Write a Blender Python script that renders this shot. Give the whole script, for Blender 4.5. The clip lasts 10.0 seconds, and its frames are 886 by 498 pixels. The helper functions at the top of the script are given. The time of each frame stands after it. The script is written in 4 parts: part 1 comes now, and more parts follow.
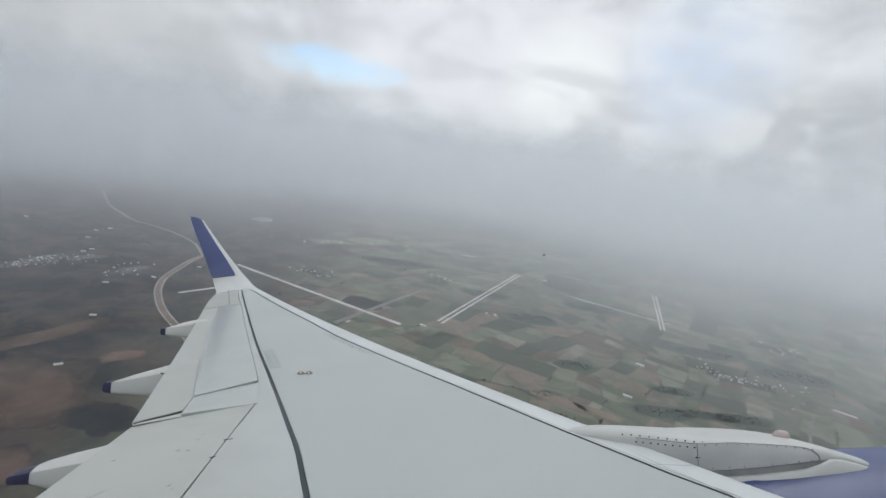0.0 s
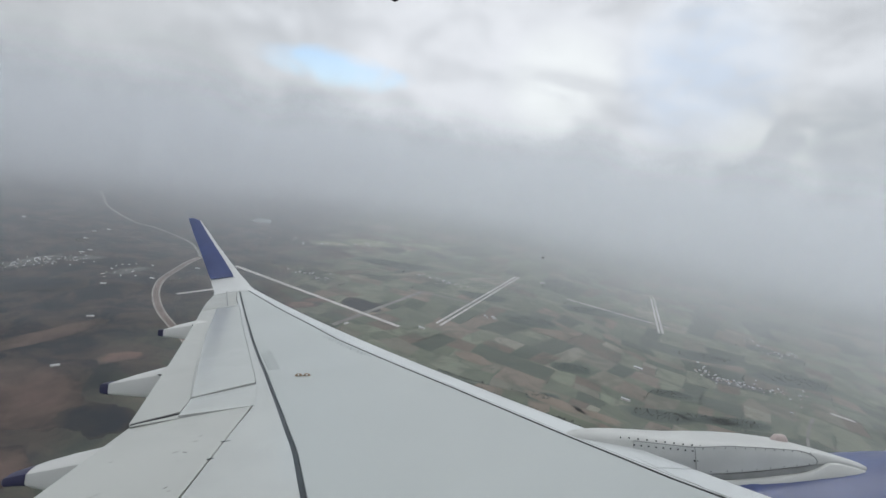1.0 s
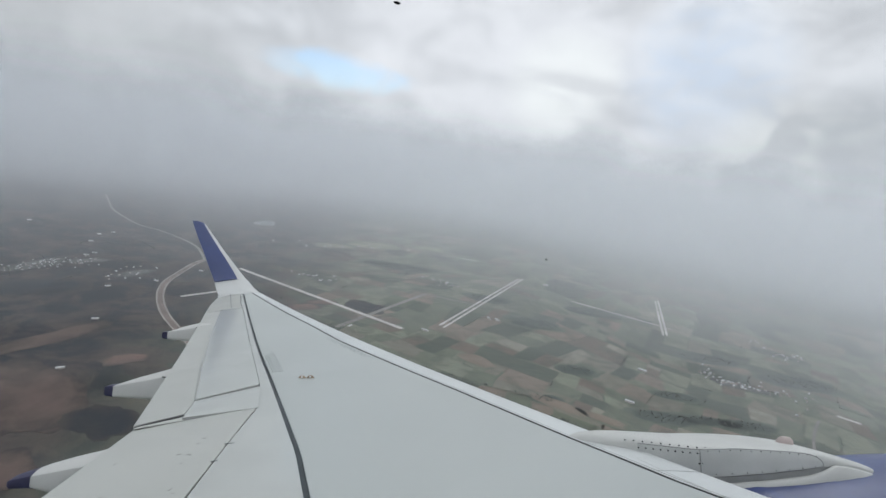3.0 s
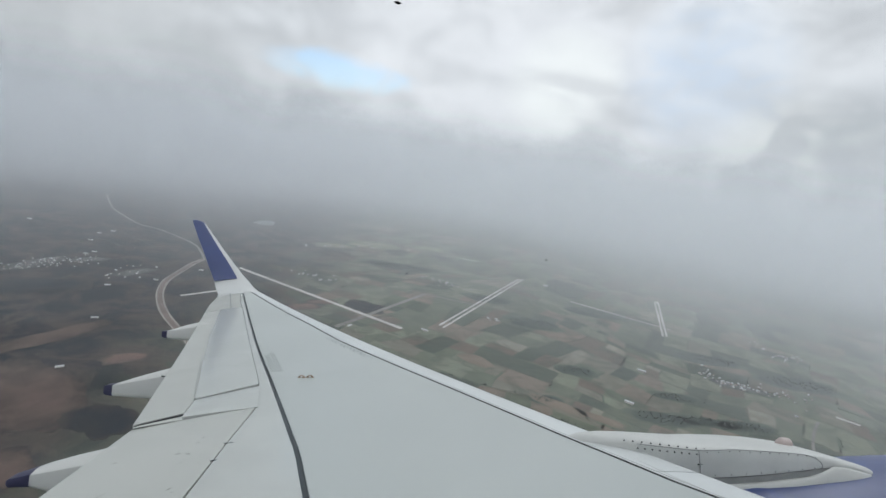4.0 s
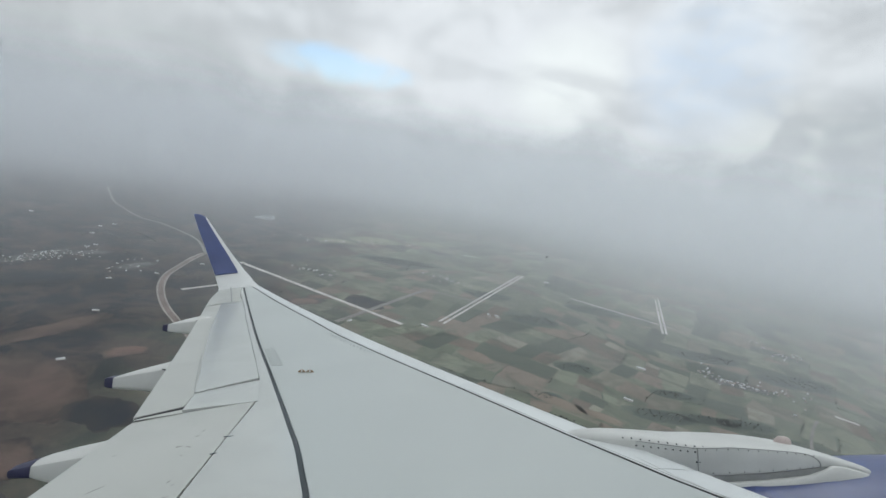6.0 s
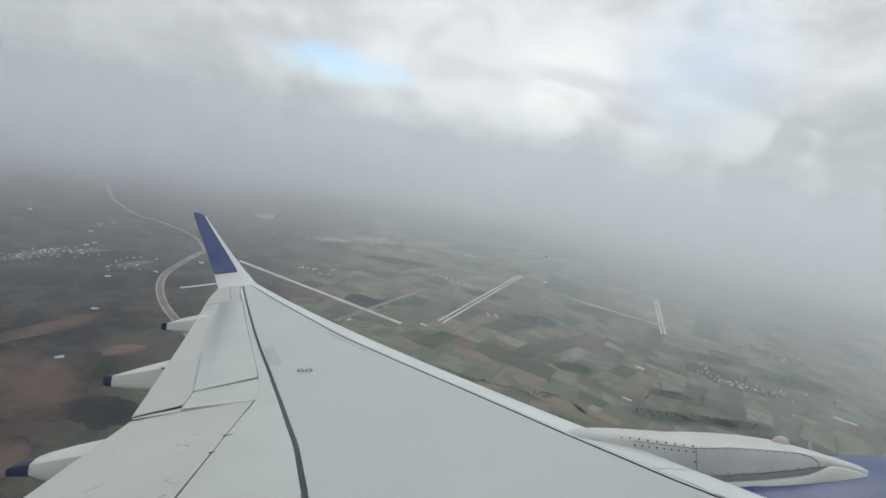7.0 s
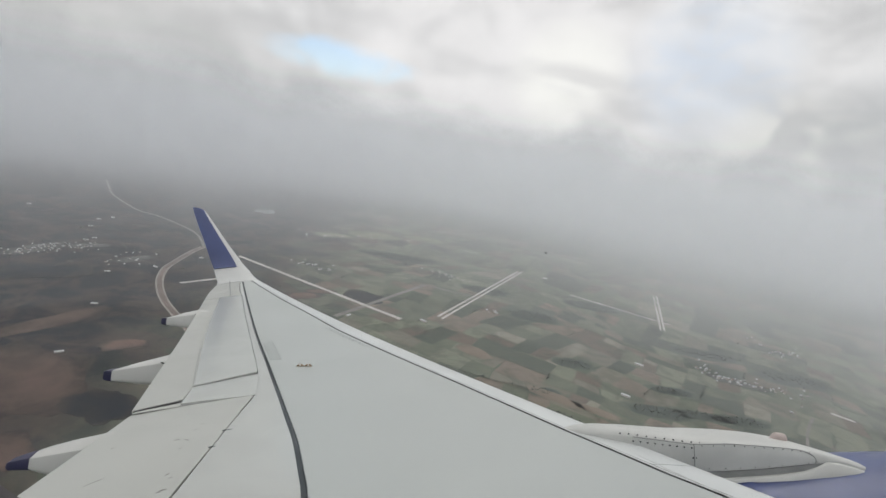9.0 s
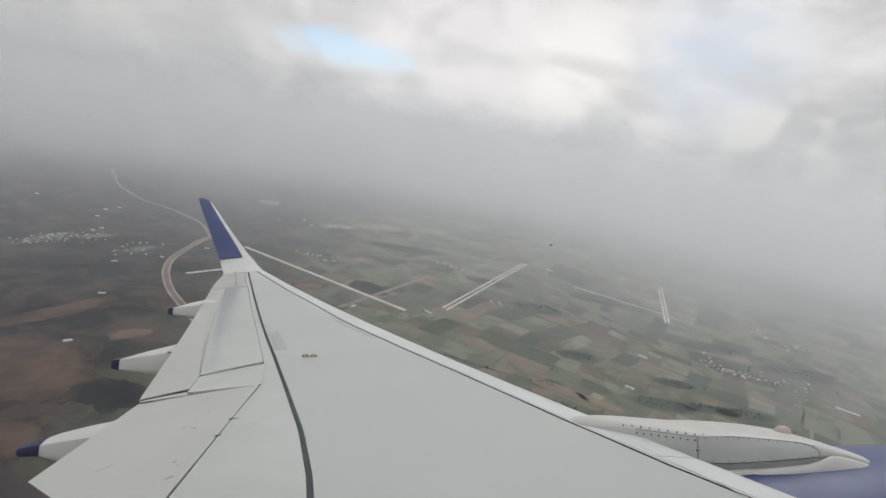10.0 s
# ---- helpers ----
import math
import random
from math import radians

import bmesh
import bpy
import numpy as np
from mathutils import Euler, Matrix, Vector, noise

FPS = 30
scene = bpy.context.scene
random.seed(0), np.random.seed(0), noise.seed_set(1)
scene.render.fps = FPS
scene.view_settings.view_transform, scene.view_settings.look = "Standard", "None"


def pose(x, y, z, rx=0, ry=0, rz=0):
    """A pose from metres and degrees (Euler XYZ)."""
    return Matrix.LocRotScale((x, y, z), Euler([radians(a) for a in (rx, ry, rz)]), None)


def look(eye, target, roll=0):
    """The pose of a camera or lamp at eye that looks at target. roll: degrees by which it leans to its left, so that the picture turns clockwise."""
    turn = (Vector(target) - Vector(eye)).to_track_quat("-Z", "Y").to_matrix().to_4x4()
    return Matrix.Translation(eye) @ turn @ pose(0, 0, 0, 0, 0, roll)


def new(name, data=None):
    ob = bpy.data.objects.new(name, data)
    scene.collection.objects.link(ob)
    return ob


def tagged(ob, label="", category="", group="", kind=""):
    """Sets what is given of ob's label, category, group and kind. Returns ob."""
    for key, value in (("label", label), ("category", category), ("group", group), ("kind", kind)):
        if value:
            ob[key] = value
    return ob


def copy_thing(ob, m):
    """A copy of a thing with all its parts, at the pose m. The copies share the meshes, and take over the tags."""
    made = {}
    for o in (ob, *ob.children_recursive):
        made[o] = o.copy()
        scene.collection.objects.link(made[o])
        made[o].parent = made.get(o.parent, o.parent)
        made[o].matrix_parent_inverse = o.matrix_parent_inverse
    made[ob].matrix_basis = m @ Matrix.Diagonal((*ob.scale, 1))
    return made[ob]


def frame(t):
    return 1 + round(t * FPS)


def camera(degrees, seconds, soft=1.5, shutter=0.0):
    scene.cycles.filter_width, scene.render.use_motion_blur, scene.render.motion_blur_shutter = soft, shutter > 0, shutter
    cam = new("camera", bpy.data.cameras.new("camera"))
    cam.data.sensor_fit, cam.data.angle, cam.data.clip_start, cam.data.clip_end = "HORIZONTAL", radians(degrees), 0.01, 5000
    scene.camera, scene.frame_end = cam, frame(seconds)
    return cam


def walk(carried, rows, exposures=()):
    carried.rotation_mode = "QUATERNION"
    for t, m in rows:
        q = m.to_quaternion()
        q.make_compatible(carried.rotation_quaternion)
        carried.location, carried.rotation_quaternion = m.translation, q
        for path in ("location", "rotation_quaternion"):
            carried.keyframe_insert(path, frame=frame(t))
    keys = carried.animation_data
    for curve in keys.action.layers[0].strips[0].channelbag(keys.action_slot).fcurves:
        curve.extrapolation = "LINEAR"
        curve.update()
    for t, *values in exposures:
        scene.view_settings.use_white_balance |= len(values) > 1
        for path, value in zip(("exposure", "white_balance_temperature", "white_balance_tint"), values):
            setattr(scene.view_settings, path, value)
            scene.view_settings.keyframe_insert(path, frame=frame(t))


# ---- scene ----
cam = camera(84.24, 10.0)
walk(cam, [
    (0, pose(0.000, -0.000, 550.000, 78.51, -8.67, 0.43)),
    (0.5, pose(0.000, -0.000, 550.000, 78.67, -8.68, 0.42)),
    (1, pose(0.000, -0.000, 550.000, 78.79, -8.93, 0.32)),
    (1.5, pose(0.000, -0.000, 550.000, 78.88, -8.80, 0.59)),
    (2, pose(-0.000, 0.000, 550.000, 78.90, -9.09, 0.36)),
    (2.5, pose(0.000, 0.000, 550.000, 78.96, -8.69, 0.66)),
    (4, pose(-0.000, 0.000, 550.000, 78.98, -8.93, 0.69)),
    (4.5, pose(-0.000, 0.000, 550.000, 78.83, -9.00, 0.74)),
    (5, pose(0.000, -0.000, 550.000, 78.69, -9.34, 0.85)),
    (5.5, pose(-0.000, 0.000, 550.000, 78.54, -9.34, 0.90)),
    (7, pose(-0.000, 0.000, 550.000, 78.42, -9.59, 0.85)),
    (7.5, pose(0.000, 0.000, 550.000, 78.24, -9.48, 0.99)),
    (8, pose(0.000, 0.000, 550.000, 78.32, -9.56, 0.93)),
    (8.5, pose(0.000, 0.000, 550.000, 78.27, -9.56, 1.03)),
    (9, pose(-0.000, 0.000, 550.000, 77.94, -9.78, 0.85)),
    (9.5, pose(-0.000, 0.000, 550.000, 77.73, -9.79, 0.94)),
    (10, pose(-0.000, 0.000, 550.000, 76.85, -9.90, 1.46)),
], exposures=[(0, 0.03, 6100, 9), (2.5, 0.03, 6080, 9), (5.5, 0.05, 6050, 6), (7.5, 0.05, 6260, 6), (9, 0.05, 6500, 10), (10, 0.04, 6540, 11)])

scene.cycles.transparent_max_bounces = 32

# ---- sky: broken overcast with one blue gap, and the soft sun behind it ----
world = bpy.data.worlds.new("overcast")
scene.world = world
world.use_nodes = True


class Graph:
    """Short calls for building a node tree."""

    def __init__(self, tree, keep=False):
        self.tree = tree
        if not keep:
            tree.nodes.clear()

    def put(self, value, socket):
        if isinstance(value, (int, float)):
            socket.default_value = value
        elif isinstance(value, (tuple, list)):
            socket.default_value = (*value, 1.0) if len(value) == 3 and socket.type == "RGBA" else value
        else:
            self.tree.links.new(value, socket)

    def node(self, kind, out=0, setup=None, **inputs):
        n = self.tree.nodes.new(kind)
        if kind in ("ShaderNodeMath", "ShaderNodeVectorMath") and setup:
            n.operation = setup["operation"]
            if "use_clamp" in setup:
                n.use_clamp = setup["use_clamp"]
        if kind == "ShaderNodeMapRange" and setup:
            n.interpolation_type = setup["interpolation_type"]
        for key, value in inputs.items():
            self.put(value, n.inputs[int(key[1:]) if key[0] == "i" and key[1:].isdigit() else key])
        return n.outputs[out]

    def math(self, op, a, b=0.0, clamp=False):
        return self.node("ShaderNodeMath", setup={"operation": op, "use_clamp": clamp}, i0=a, i1=b)

    def step(self, value, low, high, to_low=0.0, to_high=1.0):
        return self.node("ShaderNodeMapRange", setup={"interpolation_type": "SMOOTHSTEP"}, i0=value, i1=low, i2=high, i3=to_low, i4=to_high)

    def mix(self, fac, a, b, blend="MIX"):
        n = self.tree.nodes.new("ShaderNodeMix")
        n.data_type, n.blend_type = "RGBA", blend
        self.put(fac, n.inputs[0])
        self.put(a, n.inputs[6])
        self.put(b, n.inputs[7])
        return n.outputs[2]

    def noise(self, vector, scale, detail=6.0, rough=0.55, distort=0.0):
        return self.node("ShaderNodeTexNoise", Vector=vector, Scale=scale, Detail=detail, Roughness=rough, Distortion=distort)

    def dot(self, a, b):
        return self.node("ShaderNodeVectorMath", out=1, setup={"operation": "DOT_PRODUCT"}, i0=a, i1=b)

    def scaled(self, v, k):
        return self.node("ShaderNodeVectorMath", setup={"operation": "MULTIPLY"}, i0=v, i1=k)


SUN_AZIMUTH, SUN_HEIGHT = 40.0, 48.0


def build_sky():
    g = Graph(world.node_tree)
    way = g.node("ShaderNodeTexCoord", out=0)
    sep = world.node_tree.nodes.new("ShaderNodeSeparateXYZ")
    g.put(way, sep.inputs[0])
    x, y, z = sep.outputs

    def facing(azimuth, height, inner, outer):
        """1 towards one part of the sky, fading to 0 at the outer angle."""
        a, e = radians(azimuth), radians(height)
        d = g.dot(way, (math.sin(a) * math.cos(e), math.cos(a) * math.cos(e), math.sin(e)))
        return g.step(d, math.cos(radians(outer)), math.cos(radians(inner)))

    lift = g.math("ADD", g.math("MAXIMUM", z, 0.0), 0.2)
    plane = g.node("ShaderNodeCombineXYZ", i0=g.math("DIVIDE", x, lift), i1=g.math("DIVIDE", y, lift), i2=0.0)
    billow = g.noise(plane, 1.5, 4.0, 0.45, 0.5)
    broad = g.noise(plane, 0.5, 3.0, 0.5, 0.4)
    flat = g.scaled(way, (1.0, 1.0, 1.7))
    puffs = g.noise(flat, 5.2, 6.0, 0.52, 0.6)
    wisps = g.noise(flat, 14.0, 5.0, 0.5, 0.8)
    body = g.math("ADD", g.math("MULTIPLY", billow, 0.20), g.math("ADD", g.math("MULTIPLY", puffs, 0.42), g.math("ADD", g.math("MULTIPLY", wisps, 0.09), g.math("MULTIPLY", broad, 0.30))))
    tone = g.step(body, 0.42, 0.60)
    grey = g.mix(tone, (0.575, 0.575, 0.58), (0.84, 0.835, 0.835))
    cloud = g.mix(g.math("MULTIPLY", facing(-42.0, 3.0, 3.0, 24.0), 0.55), grey, (0.50, 0.50, 0.49))
    # the bright bank round the hidden sun's side, its billows, and thin cloud with sky behind it
    cloud = g.mix(g.math("MULTIPLY", facing(3.0, 10.0, 2.0, 24.0), g.step(puffs, 0.36, 0.6, 0.35, 0.75)), cloud, (0.86, 0.845, 0.845))
    cloud = g.mix(g.math("MULTIPLY", facing(11.5, 8.8, 0.5, 7.5), g.step(puffs, 0.34, 0.58, 0.3, 0.95)), cloud, (0.94, 0.935, 0.90))
    cloud = g.mix(g.math("MULTIPLY", facing(25.0, 11.5, 1.0, 9.0), g.step(wisps, 0.3, 0.65, 0.75, 0.35)), cloud, (0.66, 0.73, 0.83))
    cloud = g.mix(g.math("MULTIPLY", facing(34.0, 2.8, 1.0, 8.5), g.step(puffs, 0.43, 0.53)), cloud, (0.80, 0.80, 0.77))
    cloud = g.mix(g.math("MULTIPLY", facing(39.0, 6.2, 0.5, 7.0), g.step(wisps, 0.33, 0.6, 0.35, 0.95)), cloud, (0.50, 0.51, 0.52))
    # thicker cloud overhead lets more light through than the band near the horizon
    gain = g.math("ADD", 1.0, g.math("MULTIPLY", g.math("MAXIMUM", g.math("SUBTRACT", z, 0.28), 0.0), 0.9))
    cloud = g.mix(1.0, cloud, g.node("ShaderNodeCombineColor", i0=gain, i1=gain, i2=gain), "MULTIPLY")
    # low mist: paler towards the sun, greyer away from it
    low = g.mix(facing(32.0, 0.0, 3.0, 75.0), (0.335, 0.352, 0.365), (0.595, 0.61, 0.625))
    ragged = g.math("ADD", z, g.math("MULTIPLY", g.math("SUBTRACT", puffs, 0.5), 0.27))
    veil = g.mix(g.step(ragged, -0.10, 0.12), low, cloud)
    # the blue gap
    a, e = radians(-13.3), radians(7.0)
    mid = Vector((math.sin(a) * math.cos(e), math.cos(a) * math.cos(e), math.sin(e)))
    side = Vector((math.cos(a), -math.sin(a), 0.0))
    over = side.cross(mid)
    u = g.math("DIVIDE", g.dot(way, tuple(side)), 0.125)
    v = g.math("DIVIDE", g.math("ADD", g.dot(way, tuple(over)), g.math("MULTIPLY", u, 0.006)), 0.033)
    r = g.math("ADD", g.math("POWER", g.math("ABSOLUTE", u), 2.0), g.math("POWER", g.math("ABSOLUTE", v), 2.0))
    r = g.math("ADD", r, g.math("MULTIPLY", g.math("SUBTRACT", g.noise(flat, 11.0, 6.0, 0.55, 0.6), 0.5), 2.6))
    gap = g.math("MULTIPLY", g.step(r, 0.0, 1.5, 0.75, 0.0), g.step(g.dot(way, tuple(mid)), 0.5, 0.8))
    air = world.node_tree.nodes.new("ShaderNodeTexSky")
    air.sky_type, air.sun_disc, air.altitude, air.dust_density = "NISHITA", False, 550.0, 1.0
    air.sun_elevation, air.sun_rotation = radians(SUN_HEIGHT), radians(SUN_AZIMUTH)
    sky = air.outputs[0]
    clear = g.node("ShaderNodeBackground", Color=sky, Strength=0.15)
    covered = g.node("ShaderNodeBackground", Color=veil, Strength=1.0)
    both = g.node("ShaderNodeMixShader", i0=gap, i1=covered, i2=clear)
    out = world.node_tree.nodes.new("ShaderNodeOutputWorld")
    world.node_tree.links.new(both, out.inputs[0])


build_sky()
lamp = bpy.data.lights.new("sun", "SUN")
lamp.energy, lamp.angle, lamp.color = 0.6, radians(25), (1.0, 0.97, 0.93)
sun = new("sun", lamp)
sa, se = radians(SUN_AZIMUTH), radians(SUN_HEIGHT)
sun.matrix_world = look((0, 0, 900), Vector((0, 0, 900)) - 100 * Vector((math.sin(sa) * math.cos(se), math.cos(sa) * math.cos(se), math.sin(se))))


# ---- materials ----
def material(name, base, rough=0.5, metal=0.0, vary=0.15, size=3.0, fine=60.0, bump=0.02, second=None, patch=0.5, island=False, spec=0.5, spots=0.0):
    """A painted or natural surface: two scales of variation, relief, and a second colour in patches."""
    m = bpy.data.materials.new(name)
    m.use_nodes = True
    g = Graph(m.node_tree)
    at = g.node("ShaderNodeTexCoord", out=3)
    coarse, grain = g.noise(at, size, 5.0, 0.6, 0.4), g.noise(at, fine, 4.0, 0.6)
    colour = g.mix(g.step(coarse, 0.35, 0.65), base, second or tuple(c * (1 - vary) for c in base))
    colour = g.mix(g.math("MULTIPLY", g.step(grain, 0.3, 0.7), vary * 0.6), colour, tuple(c * 0.6 for c in base))
    if spots:
        flecks = g.noise(g.scaled(at, (1.0, 0.55, 1.0)), 9.0, 6.0, 0.7, 0.2)
        colour = g.mix(g.math("MULTIPLY", g.step(flecks, 0.67, 0.76), spots), colour, (0.24, 0.23, 0.21))
    if island:
        chance = g.node("ShaderNodeObjectInfo", out=5)
        hsv = m.node_tree.nodes.new("ShaderNodeHueSaturation")
        g.put(g.math("ADD", 0.46, g.math("MULTIPLY", chance, 0.08)), hsv.inputs[0])
        g.put(g.math("ADD", 0.6, g.math("MULTIPLY", chance, 0.8)), hsv.inputs[2])
        g.put(colour, hsv.inputs[4])
        colour = hsv.outputs[0]
    b = m.node_tree.nodes.new("ShaderNodeBsdfPrincipled")
    g.put(colour, b.inputs["Base Color"])
    b.inputs["Metallic"].default_value = metal
    b.inputs["Specular IOR Level"].default_value = spec
    g.put(g.math("ADD", rough - 0.08, g.math("MULTIPLY", coarse, 0.16)), b.inputs["Roughness"])
    if bump:
        g.put(g.node("ShaderNodeBump", Strength=min(1.0, bump * 10), Distance=bump, Height=grain), b.inputs["Normal"])
    out = m.node_tree.nodes.new("ShaderNodeOutputMaterial")
    m.node_tree.links.new(b.outputs[0], out.inputs[0])
    return m


M_WING = material("wing_grey_paint", (0.375, 0.400, 0.386), 0.37, 0.0, 0.05, 0.5, 30.0, 0.0005)
M_REAR = material("worn_light_paint", (0.405, 0.42, 0.40), 0.17, 0.0, 0.07, 1.6, 25.0, 0.0003)
M_FLAP = material("scuffed_flap_paint", (0.395, 0.405, 0.378), 0.38, 0.0, 0.08, 0.9, 25.0, 0.0, spots=0.22)
M_SLAT = material("bare_slat_metal", (0.56, 0.58, 0.575), 0.38, 0.25, 0.08, 0.8, 40.0, 0.0004)
M_GAP = material("dark_gap", (0.02, 0.022, 0.025), 0.8, 0.0, 0.3, 4.0, 40.0, 0.001)
M_SEAL = material("rubber_seal", (0.035, 0.045, 0.052), 0.65, 0.0, 0.25, 2.0, 30.0, 0.001)
M_WHITE = material("white_gloss_paint", (0.49, 0.50, 0.49), 0.38, 0.0, 0.06, 1.5, 30.0, 0.0004)
M_BLUE = material("indigo_paint", (0.035, 0.055, 0.165), 0.38, 0.0, 0.18, 1.2, 30.0, 0.0004)
M_FAIRING = material("fairing_white_paint", (0.47, 0.475, 0.455), 0.45, 0.0, 0.07, 1.5, 30.0, 0.0004)
M_CAP = material("dark_indigo_rubber", (0.014, 0.015, 0.055), 0.5, 0.0, 0.2, 6.0, 50.0, 0.001)
M_GREYSIDE = material("pylon_grey_paint", (0.50, 0.51, 0.495), 0.4, 0.0, 0.1, 3.0, 40.0, 0.0006)
M_LETTER = material("faded_stencil", (0.25, 0.265, 0.26), 0.5, 0.0, 0.25, 9.0, 60.0, 0.0)
M_SMUDGE = material("dried_fluid", (0.32, 0.315, 0.295), 0.7, 0.0, 0.3, 20.0, 90.0, 0.0)
M_RECESS_SHADE = material("recess_shade_grey", (0.25, 0.255, 0.25), 0.6, 0.0, 0.15, 4.0, 40.0, 0.0)
M_EYE = material("white_enamel", (0.78, 0.78, 0.76), 0.4, 0.0, 0.05, 20.0, 90.0, 0.0)
M_DIRT = material("dried_dirt", (0.02, 0.02, 0.022), 0.9, 0.0, 0.3, 300.0, 2000.0, 0.0)
M_LINER = material("cabin_liner", (0.06, 0.055, 0.058), 0.7, 0.0, 0.1, 3.0, 80.0, 0.001)
M_SKIN = material("fuselage_white", (0.7, 0.71, 0.72), 0.35, 0.0, 0.06, 1.0, 30.0, 0.0004)
M_HUMP = material("pinkish_primer", (0.44, 0.37, 0.345), 0.5, 0.0, 0.1, 8.0, 60.0, 0.0)
M_LINE = material("panel_seam_grey", (0.29, 0.30, 0.29), 0.6, 0.0, 0.25, 6.0, 50.0, 0.0)
M_ORANGE = material("orange_marking", (0.33, 0.24, 0.16), 0.6, 0.0, 0.3, 20.0, 90.0, 0.0004)


# ---- shapes ----
def mesh_object(name, bm, mat, parent=None, label=""):
    bmesh.ops.recalc_face_normals(bm, faces=bm.faces)
    data = bpy.data.meshes.new(name)
    bm.to_mesh(data)
    bm.free()
    if mat:
        data.materials.append(mat)
    ob = new(name, data)
    ob.parent = parent
    if label:
        tagged(ob, label)
    return ob


part = mesh_object


def smooth(ob, angle=35.0):
    ob.data.shade_smooth()
    ob.data.set_sharp_from_angle(angle=radians(angle))
    return ob


def along(points, u):
    """The point a share u along a polyline."""
    lengths = [math.dist(a, b) for a, b in zip(points, points[1:])]
    want = u * sum(lengths)
    for a, b, l in zip(points, points[1:], lengths):
        if want <= l or b is points[-1]:
            k = want / l if l else 0.0
            return [p + (q - p) * k for p, q in zip(a, b)]
        want -= l


def loft(sections, close_ends=True, ring=True):
    """A skin through equal-sized sections of points."""
    bm = bmesh.new()
    rows = [[bm.verts.new(p) for p in s] for s in sections]
    n = len(rows[0])
    for a, b in zip(rows, rows[1:]):
        for i in range(n if ring else n - 1):
            j = (i + 1) % n
            bm.faces.new((a[i], a[j], b[j], b[i]))
    if close_ends and ring:
        bm.faces.new(rows[0])
        bm.faces.new(rows[-1])
    return bm


# ---- the airliner: x forward, y outboard, z up, in its own frame ----
FRAME = Matrix(((0.98699, -0.10638, -0.12058, 4.5957), (0.14060, 0.93479, 0.32618, -1.4981), (0.07802, -0.33889, 0.93758, 549.5742), (0, 0, 0, 1)))
EYE = Vector((-4.292, 1.745, 1.442))


def lead(y):
    return -0.52 * (y - 1.975)


def trail(y):
    return -6.25 - 2.362 * (y - 6.4) / 9.7 if y > 6.4 else -6.25 + 0.092 * (6.4 - y) / 4.4


def nose_height(y):
    return 0.089 * (y - 1.975) + 0.759 * ((y - 1.975) / 14.1) ** 2


def top_height(x, y):
    """The wing's upper surface, with dihedral, flex and a little camber."""
    c = lead(y) - trail(y)
    s = min(max((lead(y) - x) / c, 0.0), 1.15)
    drop = 0.011 + 0.191 * (y - 6.4) / 9.7 if y > 6.4 else 0.011 + 0.066 * (6.4 - y) / 4.4
    return nose_height(y) - drop * s * s + 0.06 * c * s * (1 - s)


def panel(name, front, back, mat, parent, nu=40, nv=10, dz=0.0, dz_back=None, thick=0.03, label="", inset=0.004, thick_back=None):
    """A skin panel over the wing between two polylines of (x, y), with thickness; edges drawn in by a hair so that joints show."""
    dz_back = dz if dz_back is None else dz_back
    thick_back = thick if thick_back is None else thick_back
    bm = bmesh.new()
    tops, lows = [], []
    for i in range(nu + 1):
        a, b = along(front, i / nu), along(back, i / nu)
        gap = math.dist(a, b)
        row_t, row_l = [], []
        for j in range(nv + 1):
            k = inset / gap + (1 - 2 * inset / gap) * j / nv
            x, y = a[0] + (b[0] - a[0]) * k, a[1] + (b[1] - a[1]) * k
            z = top_height(x, y) + dz + (dz_back - dz) * k
            edge = 0.004 if j in (0, nv) or i in (0, nu) else 0.0
            row_t.append(bm.verts.new((x, y, z - edge)))
            row_l.append(bm.verts.new((x, y, z - thick - (thick_back - thick) * k)))
        tops.append(row_t)
        lows.append(row_l)
    for rows, flip in ((tops, False), (lows, True)):
        for a, b in zip(rows, rows[1:]):
            for j in range(nv):
                bm.faces.new((a[j], a[j + 1], b[j + 1], b[j]))
    for j in range(nv):
        for i in (0, nu):
            bm.faces.new((tops[i][j], tops[i][j + 1], lows[i][j + 1], lows[i][j]))
    for i in range(nu):
        for j in (0, nv):
            bm.faces.new((tops[i][j], tops[i + 1][j], lows[i + 1][j], lows[i][j]))
    return smooth(mesh_object(name, bm, mat, parent, label))


airliner = tagged(new("airliner"), "white and indigo jet airliner banking in flight", "airliner")
airliner.matrix_world = FRAME

SLAT_LINE = [(-0.35, 1.6), (-1.9, 4.86), (-2.07, 5.12), (-2.27, 5.53), (-2.53, 6.03), (-2.85, 6.69), (-3.29, 7.56), (-3.94, 8.75), (-4.78, 10.3), (-5.42, 11.7), (-6.35, 13.54), (-7.43, 15.76), (-7.66, 16.2)]
SEAL_LINE = [(-4.1, 1.6), (-4.592, 4.92), (-4.664, 5.247), (-4.759, 5.68), (-4.871, 6.06), (-5.056, 6.713), (-5.227, 7.3), (-5.441, 8.033), (-5.641, 8.687), (-5.902, 9.559), (-6.188, 10.535), (-6.53, 11.727), (-7.059, 13.55), (-7.765, 15.97)]
REAR_LINE = [(-5.36, 1.6), (-5.34, 4.93), (-5.34, 5.9), (-5.32, 6.81), (-5.463, 7.577), (-5.67, 8.321), (-6.014, 9.531), (-6.411, 10.905), (-6.652, 11.746), (-7.125, 13.424), (-7.52, 14.67), (-7.85, 15.97)]


